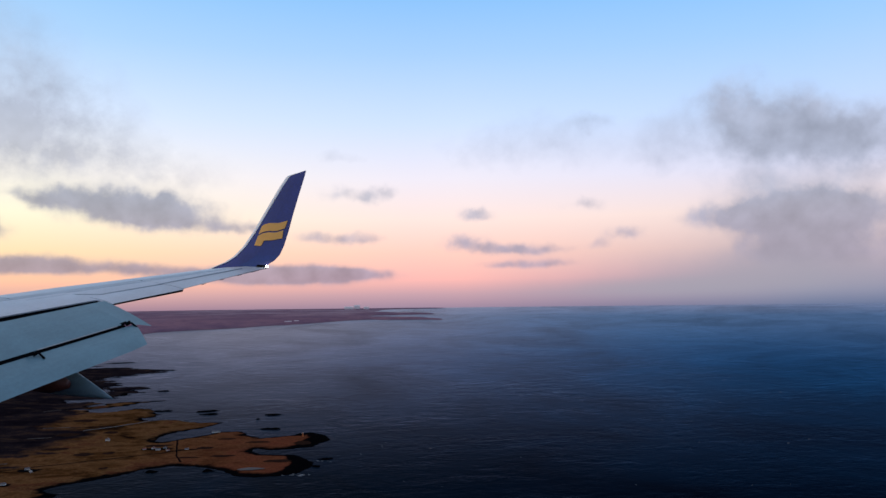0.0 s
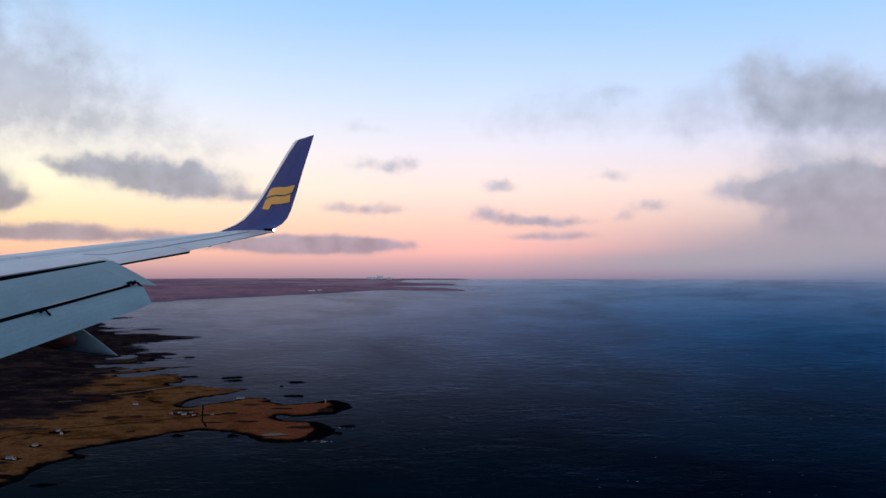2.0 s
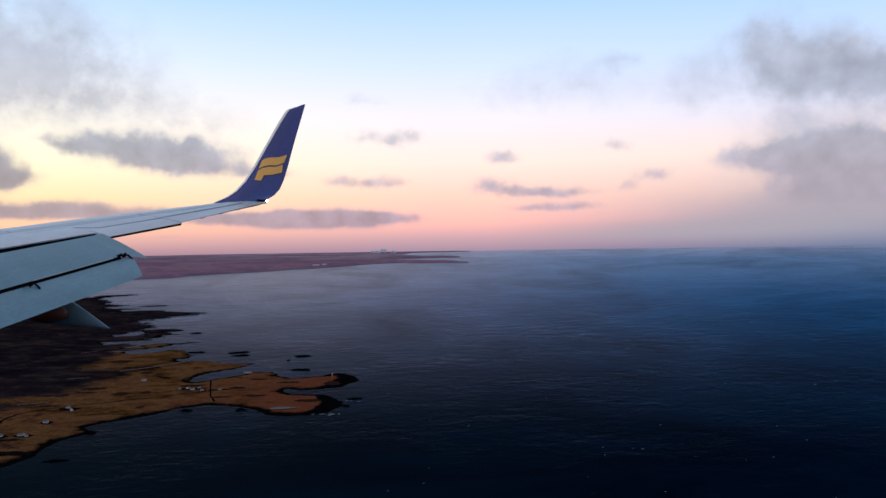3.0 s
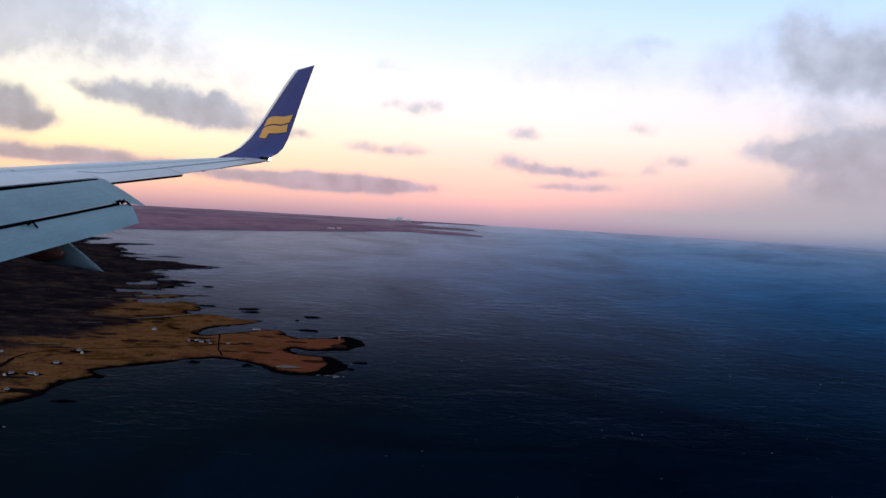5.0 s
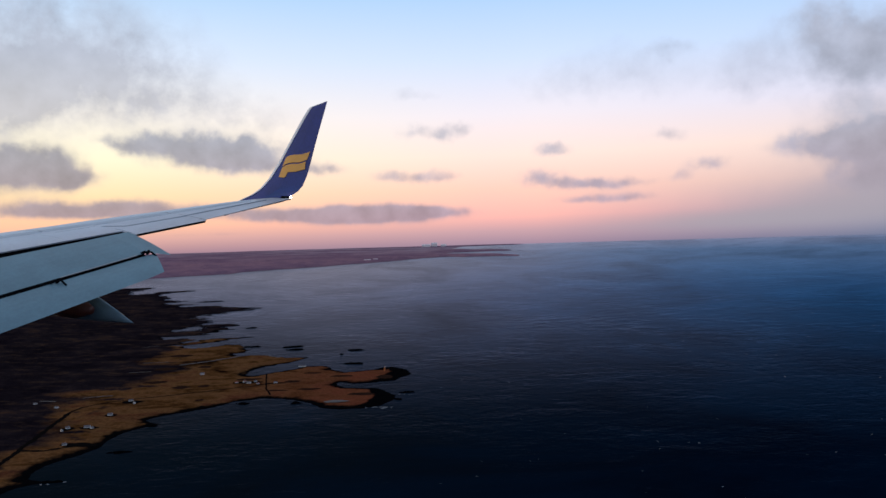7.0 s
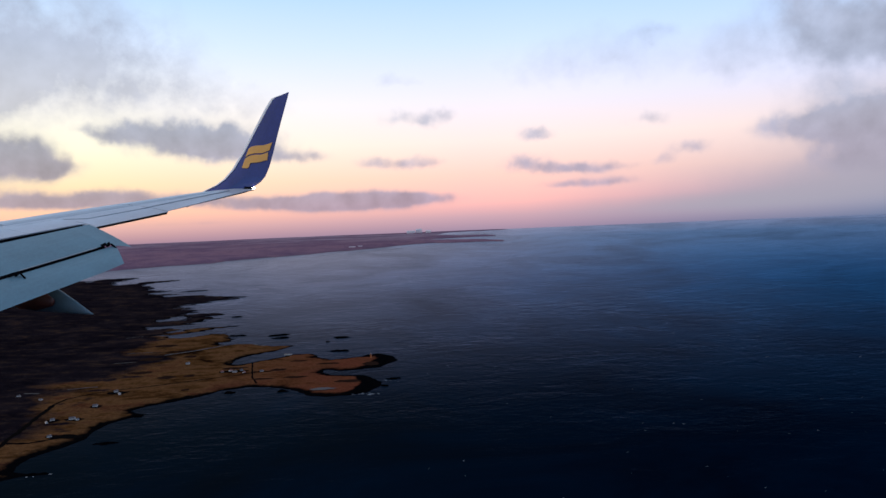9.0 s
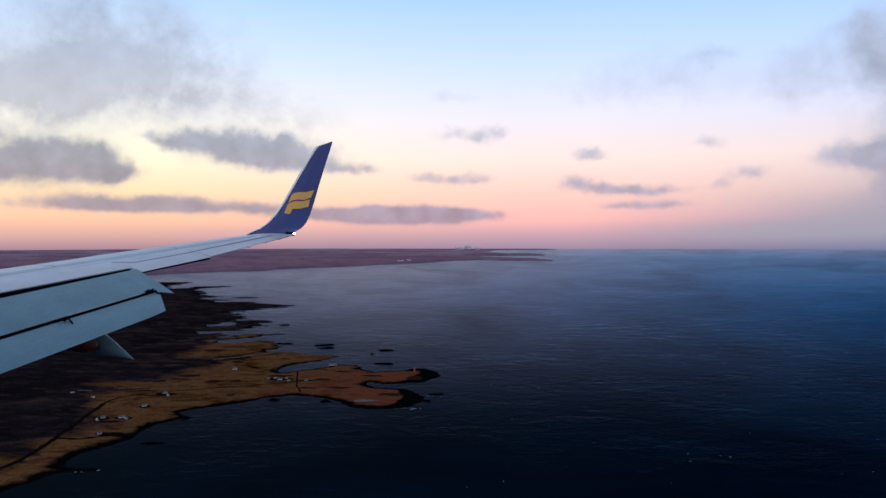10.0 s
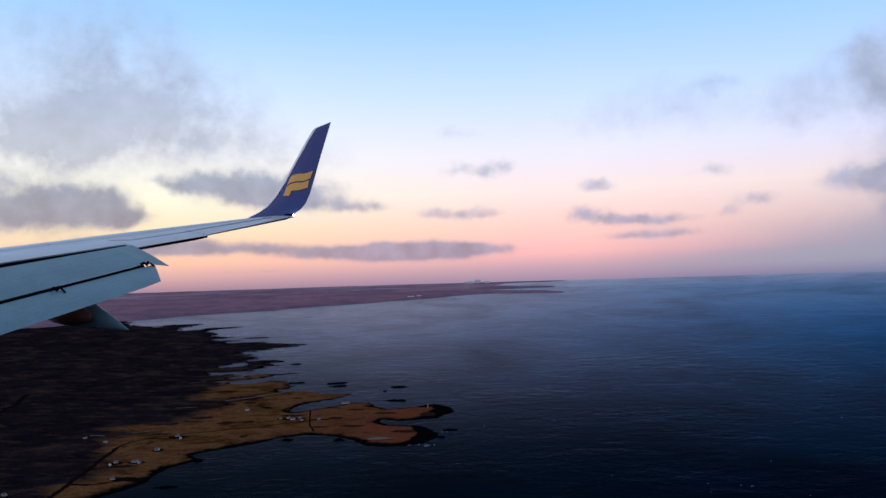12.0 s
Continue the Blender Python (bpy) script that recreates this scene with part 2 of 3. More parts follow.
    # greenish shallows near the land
    link(t, mix_node(t, math_node(t, "POWER", westward.outputs[0], 2.5), offshore, (0.0062, 0.0115, 0.0135)), deep.inputs[0])
    link(t, gloss.outputs[0], both.inputs[1])
    link(t, haze_gloss.outputs[0], both.inputs[2])
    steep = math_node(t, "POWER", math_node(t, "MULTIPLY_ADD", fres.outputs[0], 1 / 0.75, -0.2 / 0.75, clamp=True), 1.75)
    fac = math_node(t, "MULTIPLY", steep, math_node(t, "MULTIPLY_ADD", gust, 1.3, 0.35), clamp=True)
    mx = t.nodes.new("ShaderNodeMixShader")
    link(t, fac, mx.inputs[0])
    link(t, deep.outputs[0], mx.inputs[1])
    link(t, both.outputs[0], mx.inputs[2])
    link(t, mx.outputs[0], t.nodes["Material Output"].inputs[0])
    return m


SEA = sea_material()


def land_material(name, grass_cols, moor_cols, rock, red, patchy):
    """Shore rock near the water line, moor with grassy patches, and grass that reddens towards the point."""
    m, t, p = material(name)
    geo = t.nodes.new("ShaderNodeNewGeometry").outputs["Position"]
    at = t.nodes.new("ShaderNodeAttribute")
    at.attribute_name = "cover"
    cover = t.nodes.new("ShaderNodeSeparateColor")
    link(t, at.outputs["Color"], cover.inputs[0])
    lie = t.nodes.new("ShaderNodeMapping")
    lie.inputs["Scale"].default_value = (0.42, 1.0, 1.0)
    lie.inputs["Rotation"].default_value = (0, 0, radians(-9))
    link(t, geo, lie.inputs["Vector"])
    big = noise_node(t, geo, 0.012, 5.0, 0.6, 0.5)
    mid = noise_node(t, lie.outputs[0], 0.045, 6.0, 0.7, 0.6)
    small = noise_node(t, geo, 0.22, 4.0, 0.65)
    g = ramp_node(t, math_node(t, "MULTIPLY_ADD", big, 0.5, math_node(t, "MULTIPLY", mid, 0.5)), list(zip((0.37, 0.45, 0.53, 0.63), grass_cols)))
    g = mix_node(t, math_node(t, "MULTIPLY", cover.outputs[2], math_node(t, "MULTIPLY_ADD", big, 2.0, -0.2, clamp=True)), g, red)
    mo = ramp_node(t, math_node(t, "MULTIPLY_ADD", big, 0.6, math_node(t, "MULTIPLY", mid, 0.4)), list(zip((0.38, 0.5, 0.57, 0.66), moor_cols)))
    mo = mix_node(t, math_node(t, "MULTIPLY_ADD", mid, 6.0, -3.2, clamp=True), mo, patchy)
    col = mix_node(t, cover.outputs[0], mo, g)
    col = mix_node(t, cover.outputs[1], col, rock)
    col = mix_node(t, 0.6, col, mix_node(t, math_node(t, "MULTIPLY_ADD", small, 2.6, -0.8, clamp=True), (0.2, 0.2, 0.2), (1, 1, 1)), "MULTIPLY")
    link(t, col, p.inputs["Base Color"])
    p.inputs["Roughness"].default_value = 0.9
    p.inputs["Specular IOR Level"].default_value = 0.0
    bump(t, p, math_node(t, "ADD", mid, math_node(t, "MULTIPLY", small, 0.5)), 0.8, 3.0)
    return m


HEADLAND = land_material(
    "dry_grass_and_lava",
    [(0.012, 0.006, 0.004), (0.090, 0.038, 0.013), (0.164, 0.077, 0.031), (0.100, 0.034, 0.017)],
    [(0.008, 0.006, 0.009), (0.015, 0.011, 0.0145), (0.026, 0.018, 0.020), (0.058, 0.031, 0.022)],
    (0.003, 0.003, 0.004), (0.165, 0.050, 0.026), (0.052, 0.031, 0.022))
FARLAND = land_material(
    "far_heath_with_haze",
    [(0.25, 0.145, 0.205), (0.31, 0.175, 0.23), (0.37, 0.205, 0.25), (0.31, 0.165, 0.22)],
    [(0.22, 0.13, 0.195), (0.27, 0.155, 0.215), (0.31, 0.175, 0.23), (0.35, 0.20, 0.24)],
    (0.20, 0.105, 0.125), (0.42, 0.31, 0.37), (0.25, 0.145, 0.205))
FOAM, ft, fp = material("sea_foam")
fp.inputs["Base Color"].default_value, fp.inputs["Roughness"].default_value = (0.30, 0.33, 0.38, 1), 0.8
HOUSE_WHITE = paint("white_render", (0.72, 0.69, 0.66), 0.7, 0.1, 0.5)
HOUSE_ROOF = paint("dark_sheet_roof", (0.10, 0.09, 0.10), 0.5, 0.15, 0.5)
HOUSE_RED = paint("red_sheet_roof", (0.22, 0.05, 0.03), 0.5, 0.15, 0.5)
TOWER = paint("orange_tower_paint", (0.55, 0.16, 0.04), 0.6, 0.1, 0.5)
GLASS_DARK = paint("dark_window_glass", (0.02, 0.025, 0.03), 0.12, 0.05)
HALL = paint("pale_sheet_cladding", (0.9, 0.82, 0.82), 0.6, 0.08, 0.02)
GRAVEL = paint("dark_gravel_track", (0.006, 0.005, 0.005), 0.9, 0.15, 0.3, 0.0)
LAVA = paint("dark_lava", (0.028, 0.014, 0.010), 0.95, 0.2, 0.15, 0.0)
PALE = paint("pale_sand_and_mirrored_sky", (0.075, 0.062, 0.060), 0.9, 0.25, 0.1)


# ---------------------------------------------------------------- helpers
def part(name, bm, mat, parent=None, label="", smooth=False):
    me = bpy.data.meshes.new(name)
    bm.normal_update()
    bm.to_mesh(me)
    bm.free()
    if smooth:
        for f in me.polygons:
            f.use_smooth = True
    me.materials.append(mat)
    ob = new(name, me)
    ob.parent = parent
    return tagged(ob, label)


def empty(name, m, parent=None):
    ob = new(name)
    ob.matrix_world = m
    ob.parent = parent
    return ob


def loft(bm, rings, closed=True, caps=True):
    """Skin over rings of points that all have the same count."""
    vs = [[bm.verts.new(p) for p in ring] for ring in rings]
    n = len(vs[0])
    for a, b in zip(vs, vs[1:]):
        for i in range(n if closed else n - 1):
            j = (i + 1) % n
            bm.faces.new((a[i], a[j], b[j], b[i]))
    if caps and closed:
        bm.faces.new(vs[0][::-1])
        bm.faces.new(vs[-1])
    return vs


def fix(bm):
    bmesh.ops.recalc_face_normals(bm, faces=bm.faces)
    return bm


def mix(a, b, k):
    return a + (b - a) * k


# The earth's far parts are drawn in along the line of sight, so that the horizon,
# tens of kilometres off, stands 4.8 km away; within 900 m nothing is changed.
NEAR, SPAN = 900.0, 3900.0


def drawn_in(x, y, z=0.0):
    d = np.hypot(x, y)
    r = np.where(d < NEAR, d, NEAR + SPAN * (np.maximum(d, NEAR) - NEAR) / (np.maximum(d, NEAR) - NEAR + SPAN))
    s = r / np.maximum(d, 1.0)
    return x * s, y * s, EYE - (EYE - z) * s


def lattice(ix, iy, seed):
    h = np.sin(ix * 127.1 + iy * 311.7 + seed * 74.7) * 43758.5453
    return h - np.floor(h)


def fbm(x, y, seed=0, octaves=5, rough=0.55):
    total, amp, norm = np.zeros_like(x), 1.0, 0.0
    for o in range(octaves):
        fx, fy = x * 2 ** o, y * 2 ** o
        ix, iy = np.floor(fx), np.floor(fy)
        ux, uy = fx - ix, fy - iy
        ux, uy = ux * ux * (3 - 2 * ux), uy * uy * (3 - 2 * uy)
        a = mix(lattice(ix, iy, seed + o), lattice(ix + 1, iy, seed + o), ux)
        b = mix(lattice(ix, iy + 1, seed + o), lattice(ix + 1, iy + 1, seed + o), ux)
        total, norm, amp = total + amp * (mix(a, b, uy) * 2 - 1), norm + amp, amp * rough
    return total / norm


def inland(x, y, outline):
    """The distance to an outline, in metres: plus inside, minus outside."""
    best, inside = np.full(x.shape, 1e12), np.zeros(x.shape, bool)
    for (ax, ay), (bx, by) in zip(outline, outline[1:] + outline[:1]):
        ex, ey = bx - ax, by - ay
        k = np.clip(((x - ax) * ex + (y - ay) * ey) / (ex * ex + ey * ey + 1e-9), 0, 1)
        best = np.minimum(best, (x - ax - k * ex) ** 2 + (y - ay - k * ey) ** 2)
        cross = (ay > y) != (by > y)
        inside ^= cross & (x < ex * (y - ay) / (ey + 1e-12) + ax)
    return np.where(inside, 1, -1) * np.sqrt(best)


def sheet(name, x, y, z, keep, mat, cover=None):
    """A grid of ground, with only the cells that are kept."""
    n, m = x.shape
    wx, wy, wz = drawn_in(x, y, z)
    idx = np.arange(n * m).reshape(n, m)
    k = keep[:-1, :-1] | keep[1:, :-1] | keep[:-1, 1:] | keep[1:, 1:]
    quads = np.stack([idx[:-1, :-1][k], idx[:-1, 1:][k], idx[1:, 1:][k], idx[1:, :-1][k]], 1)
    used = np.unique(quads)
    back = np.zeros(n * m, int)
    back[used] = np.arange(len(used))
    me = bpy.data.meshes.new(name)
    co = np.stack([wx.ravel(), wy.ravel(), wz.ravel()], 1)[used]
    me.from_pydata(co.tolist(), [], back[quads].tolist())
    for f in me.polygons:
        f.use_smooth = True
    if cover is not None:
        layer = me.attributes.new("cover", "FLOAT_COLOR", "POINT")
        c = np.zeros((len(used), 4), np.float32)
        c[:, :3], c[:, 3] = np.stack([v.ravel()[used] for v in cover], 1), 1
        layer.data.foreach_set("color", c.ravel())
    me.materials.append(mat)
    return new(name, me)


def polar(a0, a1, na, d0, d1, nd):
    a = np.radians(np.linspace(a0, a1, na))[None, :]
    d = np.geomspace(d0, d1, nd)[:, None]
    return np.sin(a) * d, np.cos(a) * d


# ---------------------------------------------------------------- sea and land
x, y = polar(-180, 180, 361, 20, 26000, 140)
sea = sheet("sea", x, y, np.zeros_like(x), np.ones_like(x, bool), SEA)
tagged(sea, "dark blue rippled sea reaching a hazy horizon", "sea", kind="structure")

SOUTH_COAST = [
    (-382, 726), (-378, 764), (-356, 794), (-330, 854), (-321, 885), (-287, 908), (-326, 922), (-337, 944),
    (-337, 976), (-316, 1027), (-305, 1056), (-310, 1103), (-308, 1143), (-289, 1171), (-273, 1189), (-295, 1205),
    (-304, 1225), (-289, 1249), (-263, 1265), (-232, 1303), (-199, 1348), (-161, 1366), (-120, 1364), (-93, 1343),
    (-67, 1323), (-37, 1281), (1, 1266), (39, 1269), (63, 1281), (82, 1326), (80, 1374), (69, 1400),
    (44, 1439), (13, 1447), (-20, 1454), (-39, 1484)]
NORTH_COAST = [
    (-36, 1507), (-9, 1488), (24, 1492), (67, 1514), (82, 1550), (97, 1595), (82, 1645), (53, 1684),
    (28, 1678), (15, 1650), (-46, 1625), (-83, 1664), (-98, 1710), (-149, 1706), (-171, 1677), (-215, 1629),
    (-236, 1603), (-262, 1619), (-255, 1690), (-241, 1728), (-194, 1773), (-177, 1806), (-168, 1849), (-217, 1853),
    (-278, 1895), (-323, 1909), (-348, 1892), (-380, 1923), (-350, 2001), (-397, 2038), (-402, 2117), (-462, 2123),
    (-512, 2037), (-556, 2074), (-544, 2167), (-427, 2271)]
INNER_COAST = [
    (-521, 2281), (-557, 2219), (-593, 2136), (-595, 2235), (-627, 2292), (-703, 2246), (-693, 2341), (-599, 2389),
    (-540, 2490), (-595, 2651), (-662, 2642), (-681, 2490), (-729, 2464), (-729, 2632), (-681, 2718), (-689, 2778),
    (-790, 2895), (-847, 2925), (-769, 3075), (-688, 3215), (-779, 3369), (-906, 3420), (-1079, 3480), (-1528, 4367),
    (-1391, 4771), (-1612, 4591), (-1666, 4324), (-1836, 4623), (-1876, 5082), (-2035, 5086), (-2072, 4870), (-2385, 5166),
    (-2565, 5496), (-3019, 6225), (-3122, 6029), (-2944, 5519), (-3552, 6303), (-4566, 7242)]
DX, DY = -208, 0  # the whole headland, shifted
COAST = SOUTH_COAST + NORTH_COAST + INNER_COAST + [(-6000, 7000), (-6000, 300), (-700, 300)]
GRASS_EDGE = [
    (-433, 727), (-424, 784), (-403, 815), (-419, 884), (-457, 966), (-414, 978), (-418, 1047), (-454, 1162),
    (-468, 1261), (-540, 1460), (-453, 1484), (-430, 1609), (-433, 1718), (-545, 1834), (-572, 2087), (-595, 2235)]
GRASS = GRASS_EDGE + [(300, 2300), (300, 400), (-420, 400)]


def headland_shore(x, y):
    far = np.hypot(x, y) / 1500
    return inland(x, y, COAST) + fbm(x / 45, y / 45, 3, 6, 0.7) * 11 * far + fbm(x / 210, y / 40, 9, 5, 0.65) * 95 * ((far - 1.1) * 1.5).clip(0, 1.4)


def headland_height(x, y, shore):
    z = 2.4 * np.clip(shore / 30, -1, 1) + 1.5 * np.clip((shore - 30) / 200, 0, 1)
    return z + fbm(x / 25, y / 25, 7, 4) * 0.9 * np.clip(shore / 40, 0, 1)


x, y = polar(-54, 0, 760, 640, 7000, 520)
x, y = x - DX, y - DY
shore = headland_shore(x, y)
z = headland_height(x, y, shore)
grass = inland(x, y, GRASS) + fbm(x / 90, y / 60, 5) * 90 + np.minimum(fbm(x / 60, y / 30, 15, 5) * 300 + 70, 0)
rock = shore - 13 - 34 * np.clip((x - 10) / 60, 0, 1) + 6 * np.clip((y - 1600) / 100, 0, 1)
cover = (np.clip(grass / 50 + 0.5, 0, 1), np.clip(1 - rock / 9 + fbm(x / 26, y / 26, 11, 4) * 1.5, 0, 1), np.clip((x + 260) / 240, 0, 1))


def joined_to(mask, start):
    """Only those cells that hang together with the one at start."""
    reached, todo = np.zeros_like(mask), [start]
    while todo:
        i, j = todo.pop()
        if 0 <= i < mask.shape[0] and 0 <= j < mask.shape[1] and mask[i, j] and not reached[i, j]:
            reached[i, j] = True
            todo += [(i + 1, j), (i - 1, j), (i, j + 1), (i, j - 1)]
    return reached


main_land = joined_to(shore > -12, np.unravel_index(np.argmin((x + 700) ** 2 + (y - 1500) ** 2), x.shape))
headland = sheet("headland", x + DX, y + DY, z, main_land, HEADLAND, cover)
tagged(headland, "low headland of brown dry grass, dark lava heath and black shore rock", "headland", kind="structure")

# far coast, by bearing in degrees and distance in kilometres
FAR_SHORE = [
    (-48, 5.0), (-30, 6.2), (-24, 6.9), (-21, 7.2), (-17, 7.35), (-16.4, 7.6), (-14.8, 8.0), (-11.2, 8.4), (-7.7, 9.2), (-5.6, 9.7),
    (-3.5, 10.6), (-1.2, 11.1), (2, 10.9), (4.3, 10.6), (4.2, 11.2), (2.6, 12.4), (-1.2, 13.2), (-1.0, 14.1), (3.6, 14.9), (3.4, 16),
    (1.0, 17), (-0.8, 19.5), (0, 23), (3.0, 24), (4.6, 24.6), (4.4, 26), (1, 27), (-4, 27), (-12, 28), (-48, 28)]
FAR_LINE = [(a * 3, 60 * math.log(d)) for a, d in FAR_SHORE]
a = np.linspace(-48, 9, 700)[None, :]
d = np.geomspace(5.2, 29, 160)[:, None]
x, y = np.sin(np.radians(a)) * d * 1000, np.cos(np.radians(a)) * d * 1000
u, v = a * 3 + 0 * d, 60 * np.log(d) + 0 * a
shore = inland(u, v, FAR_LINE) + fbm(u / 5, v / 4, 21) * 1.7
z = np.clip(shore * 6, -10, 14) + np.clip(shore * 3, 0, 40) * (0.4 + 0.5 * fbm(u / 25, v / 25, 23))
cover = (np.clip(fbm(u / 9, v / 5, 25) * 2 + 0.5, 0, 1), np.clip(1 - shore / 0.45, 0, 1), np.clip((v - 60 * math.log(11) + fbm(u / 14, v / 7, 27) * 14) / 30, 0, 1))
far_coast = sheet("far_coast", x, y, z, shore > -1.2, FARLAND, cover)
tagged(far_coast, "low coast across the bay, dusk haze put into its purple colours", "coast", kind="structure")

# skerries: place, half length, half width, turn
SKERRIES = [
    (-41, 1737, 28, 24, 4), (-67, 1946, 20, 25, 14), (-93, 1880, 4, 9, 0), (-249, 2035, 27, 22, 12), (-227, 1980, 21, 16, 10), (100, 1393, 12, 10, 4),
    (92, 1334, 7, 9, -20), (-362, 2056, 22, 23, 10), (-87, 1324, 9, 14, 0), (-181, 1328, 10, 14, 6), (-262, 1030, 16, 9, 4), (-290, 905, 13, 5, 6),
    (-1567, 4065, 45, 60, 5), (-1645, 3886, 68, 94, 8), (-1352, 3689, 69, 81, 6), (-489, 2516, 19, 17, 2), (-280, 1181, 9, 12, 6), (-1015, 3731, 57, 39, 10)]
for cx, cy, long, wide, angle in SKERRIES:
    n = 56
    gx, gy = np.meshgrid(np.linspace(-1.6, 1.6, n), np.linspace(-1.6, 1.6, n))
    r = np.hypot(gx, gy)
    lump = 0.85 - r + fbm(gx * 1.7 + cx, gy * 2.3 + cy, 31) * 1.25
    ca, sa = math.cos(radians(angle)), math.sin(radians(angle))
    px, py = cx + gx * long * ca - gy * wide * 0.55 * sa, cy + gx * long * sa + gy * wide * 0.55 * ca
    pz = np.clip(lump * 4, -1, 2.5) + 0.3 * fbm(gx * 6, gy * 6, 33)
    sk = sheet("skerry", px + DX, py + DY, pz, lump > -0.1, HEADLAND, (np.clip(lump - 1.0, 0, 0.3), np.ones_like(gx), 0 * gx))
    tagged(sk, "low black lava skerry awash in the bay", "skerry", "skerries off the headland")

# ---------------------------------------------------------------- the airliner
# Its own axes: x outboard, y forward, z up, from the eye by the window.
plane = empty("airliner", pose(0, 0, EYE, 0, 0, 66.98))
tagged(plane, "white airliner with lowered flaps and a blue winglet, in flight", "airliner")


def crest(l):
    return (l, 11.84 + 0.408 * (17.3 - l), 0.300 + 0.154 * (l - 11))


def lead(l):
    return (l, 12.47 + 0.52 * (17.3 - l), 0.205 + 0.156 * (l - 11))


def spoiler_edge(l):
    return (l, 11.25 + 0.27 * (17.3 - l), 0.096 + 0.163 * (l - 11))


def aileron_edge(l):
    return (l, 11.0 + 0.24 * (17.3 - l), -0.012 + 0.1754 * (l - 11))


def tip_edge(l):
    return (l, 11.0 + 0.24 * (17.3 - l), -0.135 + 0.216 * (l - 11))


def between(a, b, k, lift=0.0):
    p = Vector(a).lerp(Vector(b), k)
    p.z += lift
    return p


def wing_ring(l, edge, back=0.0):
    """An aerofoil section: upper side from the trailing edge to the nose, then back below."""
    c, n, e = Vector(crest(l)), Vector(lead(l)), Vector(edge(l))
    e = e.lerp(c, back)
    chord = n.y - e.y
    t = 0.075 * chord
    ring = [e, between(e, c, 0.35, 0.02 * chord * 0.4), between(e, c, 0.7, 0.012 * chord), c]
    ring += [between(c, n, 0.45, 0.025 * chord), between(c, n, 0.8, 0.018 * chord), n]
    ring += [between(n, c, 0.25) - Vector((0, 0, t * 0.9)), between(c, e, 0.1) - Vector((0, 0, t * 1.5)),
             between(c, e, 0.6) - Vector((0, 0, t * 1.0)), e - Vector((0, 0, 0.012))]
    return ring


wing = empty("wing", Matrix.Identity(4), plane)
tagged(wing, "swept grey-white wing with its flaps down")
bm = bmesh.new()
loft(bm, [wing_ring(l, spoiler_edge) for l in (-0.8, 3, 6, 9, 11, 12, 12.9)])
loft(bm, [wing_ring(l, aileron_edge) for l in (12.9, 13.9, 14.68)] + [wing_ring(l, tip_edge) for l in (14.69, 15.4, 16.2, 16.9, 17.32)])
part("wing_skin", fix(bm), WHITE, wing)


def slab(name, fronts, backs, thick, mat, parent, label="", rows=6, arch=0.0, nose=0.5):
    """A flap or panel from its front and back points, inboard first, with a rounded nose and a sharp back."""
    rings = []
    for f, b in zip((Vector(v) for v in fronts), (Vector(v) for v in backs)):
        ring = []
        for i in range(rows + 1):
            k = i / rows
            ring.append(b.lerp(f, k) + Vector((0, 0, arch * math.sin(math.pi * k))))
        run = (f - b).normalized()
        ring.append(f + run * thick * nose - Vector((0, 0, thick * 0.35)))
        ring.append(f + run * thick * nose * 0.6 - Vector((0, 0, thick * 0.8)))
        for i in range(rows, 0, -1):
            k = i / rows
            ring.append(b.lerp(f, k) + Vector((0, 0, arch * 0.7 * math.sin(math.pi * k) - thick * (0.12 + 0.88 * k))))
        rings.append(ring)
    fine = []
    for one, two in zip(rings, rings[1:]):
        fine += [[q.lerp(r, k / 6) for q, r in zip(one, two)] for k in range(6)]
    bm = bmesh.new()
    loft(bm, fine + rings[-1:])
    return part(name, fix(bm), mat, parent, label)


# aileron, with a black strip along its back for the shade below it
slab("aileron", (between(aileron_edge(12.93), crest(12.93), 0.42, 0.03), between(aileron_edge(14.66), crest(14.66), 0.42, 0.03)),
     (aileron_edge(12.93), aileron_edge(14.66)), 0.03, WHITE, wing, arch=0.012)
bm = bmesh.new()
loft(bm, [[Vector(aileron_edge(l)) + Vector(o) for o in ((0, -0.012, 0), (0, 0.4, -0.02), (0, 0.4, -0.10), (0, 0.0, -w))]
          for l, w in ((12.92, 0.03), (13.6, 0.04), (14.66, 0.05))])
part("aileron_shade_strip", fix(bm), DARK, wing, "black strip for the shade under the aileron")
# spoilers, lying on the wing ahead of the flap
for l0, l1 in ((7.2, 8.7), (8.706, 10.2), (10.206, 11.7), (11.706, 12.86)):
    slab("spoiler", [between(spoiler_edge(v), crest(v), 0.62, 0.032) for v in (l0, l1)],
         [Vector(spoiler_edge(v)) + Vector((0, -0.02, 0.012)) for v in (l0, l1)], 0.03, WHITE, wing, arch=0.02)
# slats along the nose, and the seam of the hinge line
for l0, l1 in ((2.6, 5.9), (5.95, 8.9), (8.95, 11.9), (11.95, 14.6), (14.65, 16.75)):
    bm = bmesh.new()
    rings = []
    for i in range(5):
        l = mix(l0, l1, i / 4)
        edge = spoiler_edge if l < 12.9 else (aileron_edge if l < 14.68 else tip_edge)
        e, c, n = edge(l), crest(l), lead(l)
        chord = n[1] - e[1]
        up_ = [between(e, c, 0.80, 0.02 * chord * 0.4 + 0.004), between(e, c, 0.92, 0.016 * chord), between(c, n, 0.12, 0.018 * chord), between(c, n, 0.5, 0.034 * chord), between(c, n, 0.82, 0.026 * chord), between(c, n, 1.02, 0.0)]
        low_ = [p - Vector((0, 0, 0.03)) for p in reversed(up_)]
        rings.append(up_ + low_)
    loft(bm, rings)
    part("slat", fix(bm), SLAT, wing, "grey leading-edge slat")
bm = bmesh.new()
rings = []
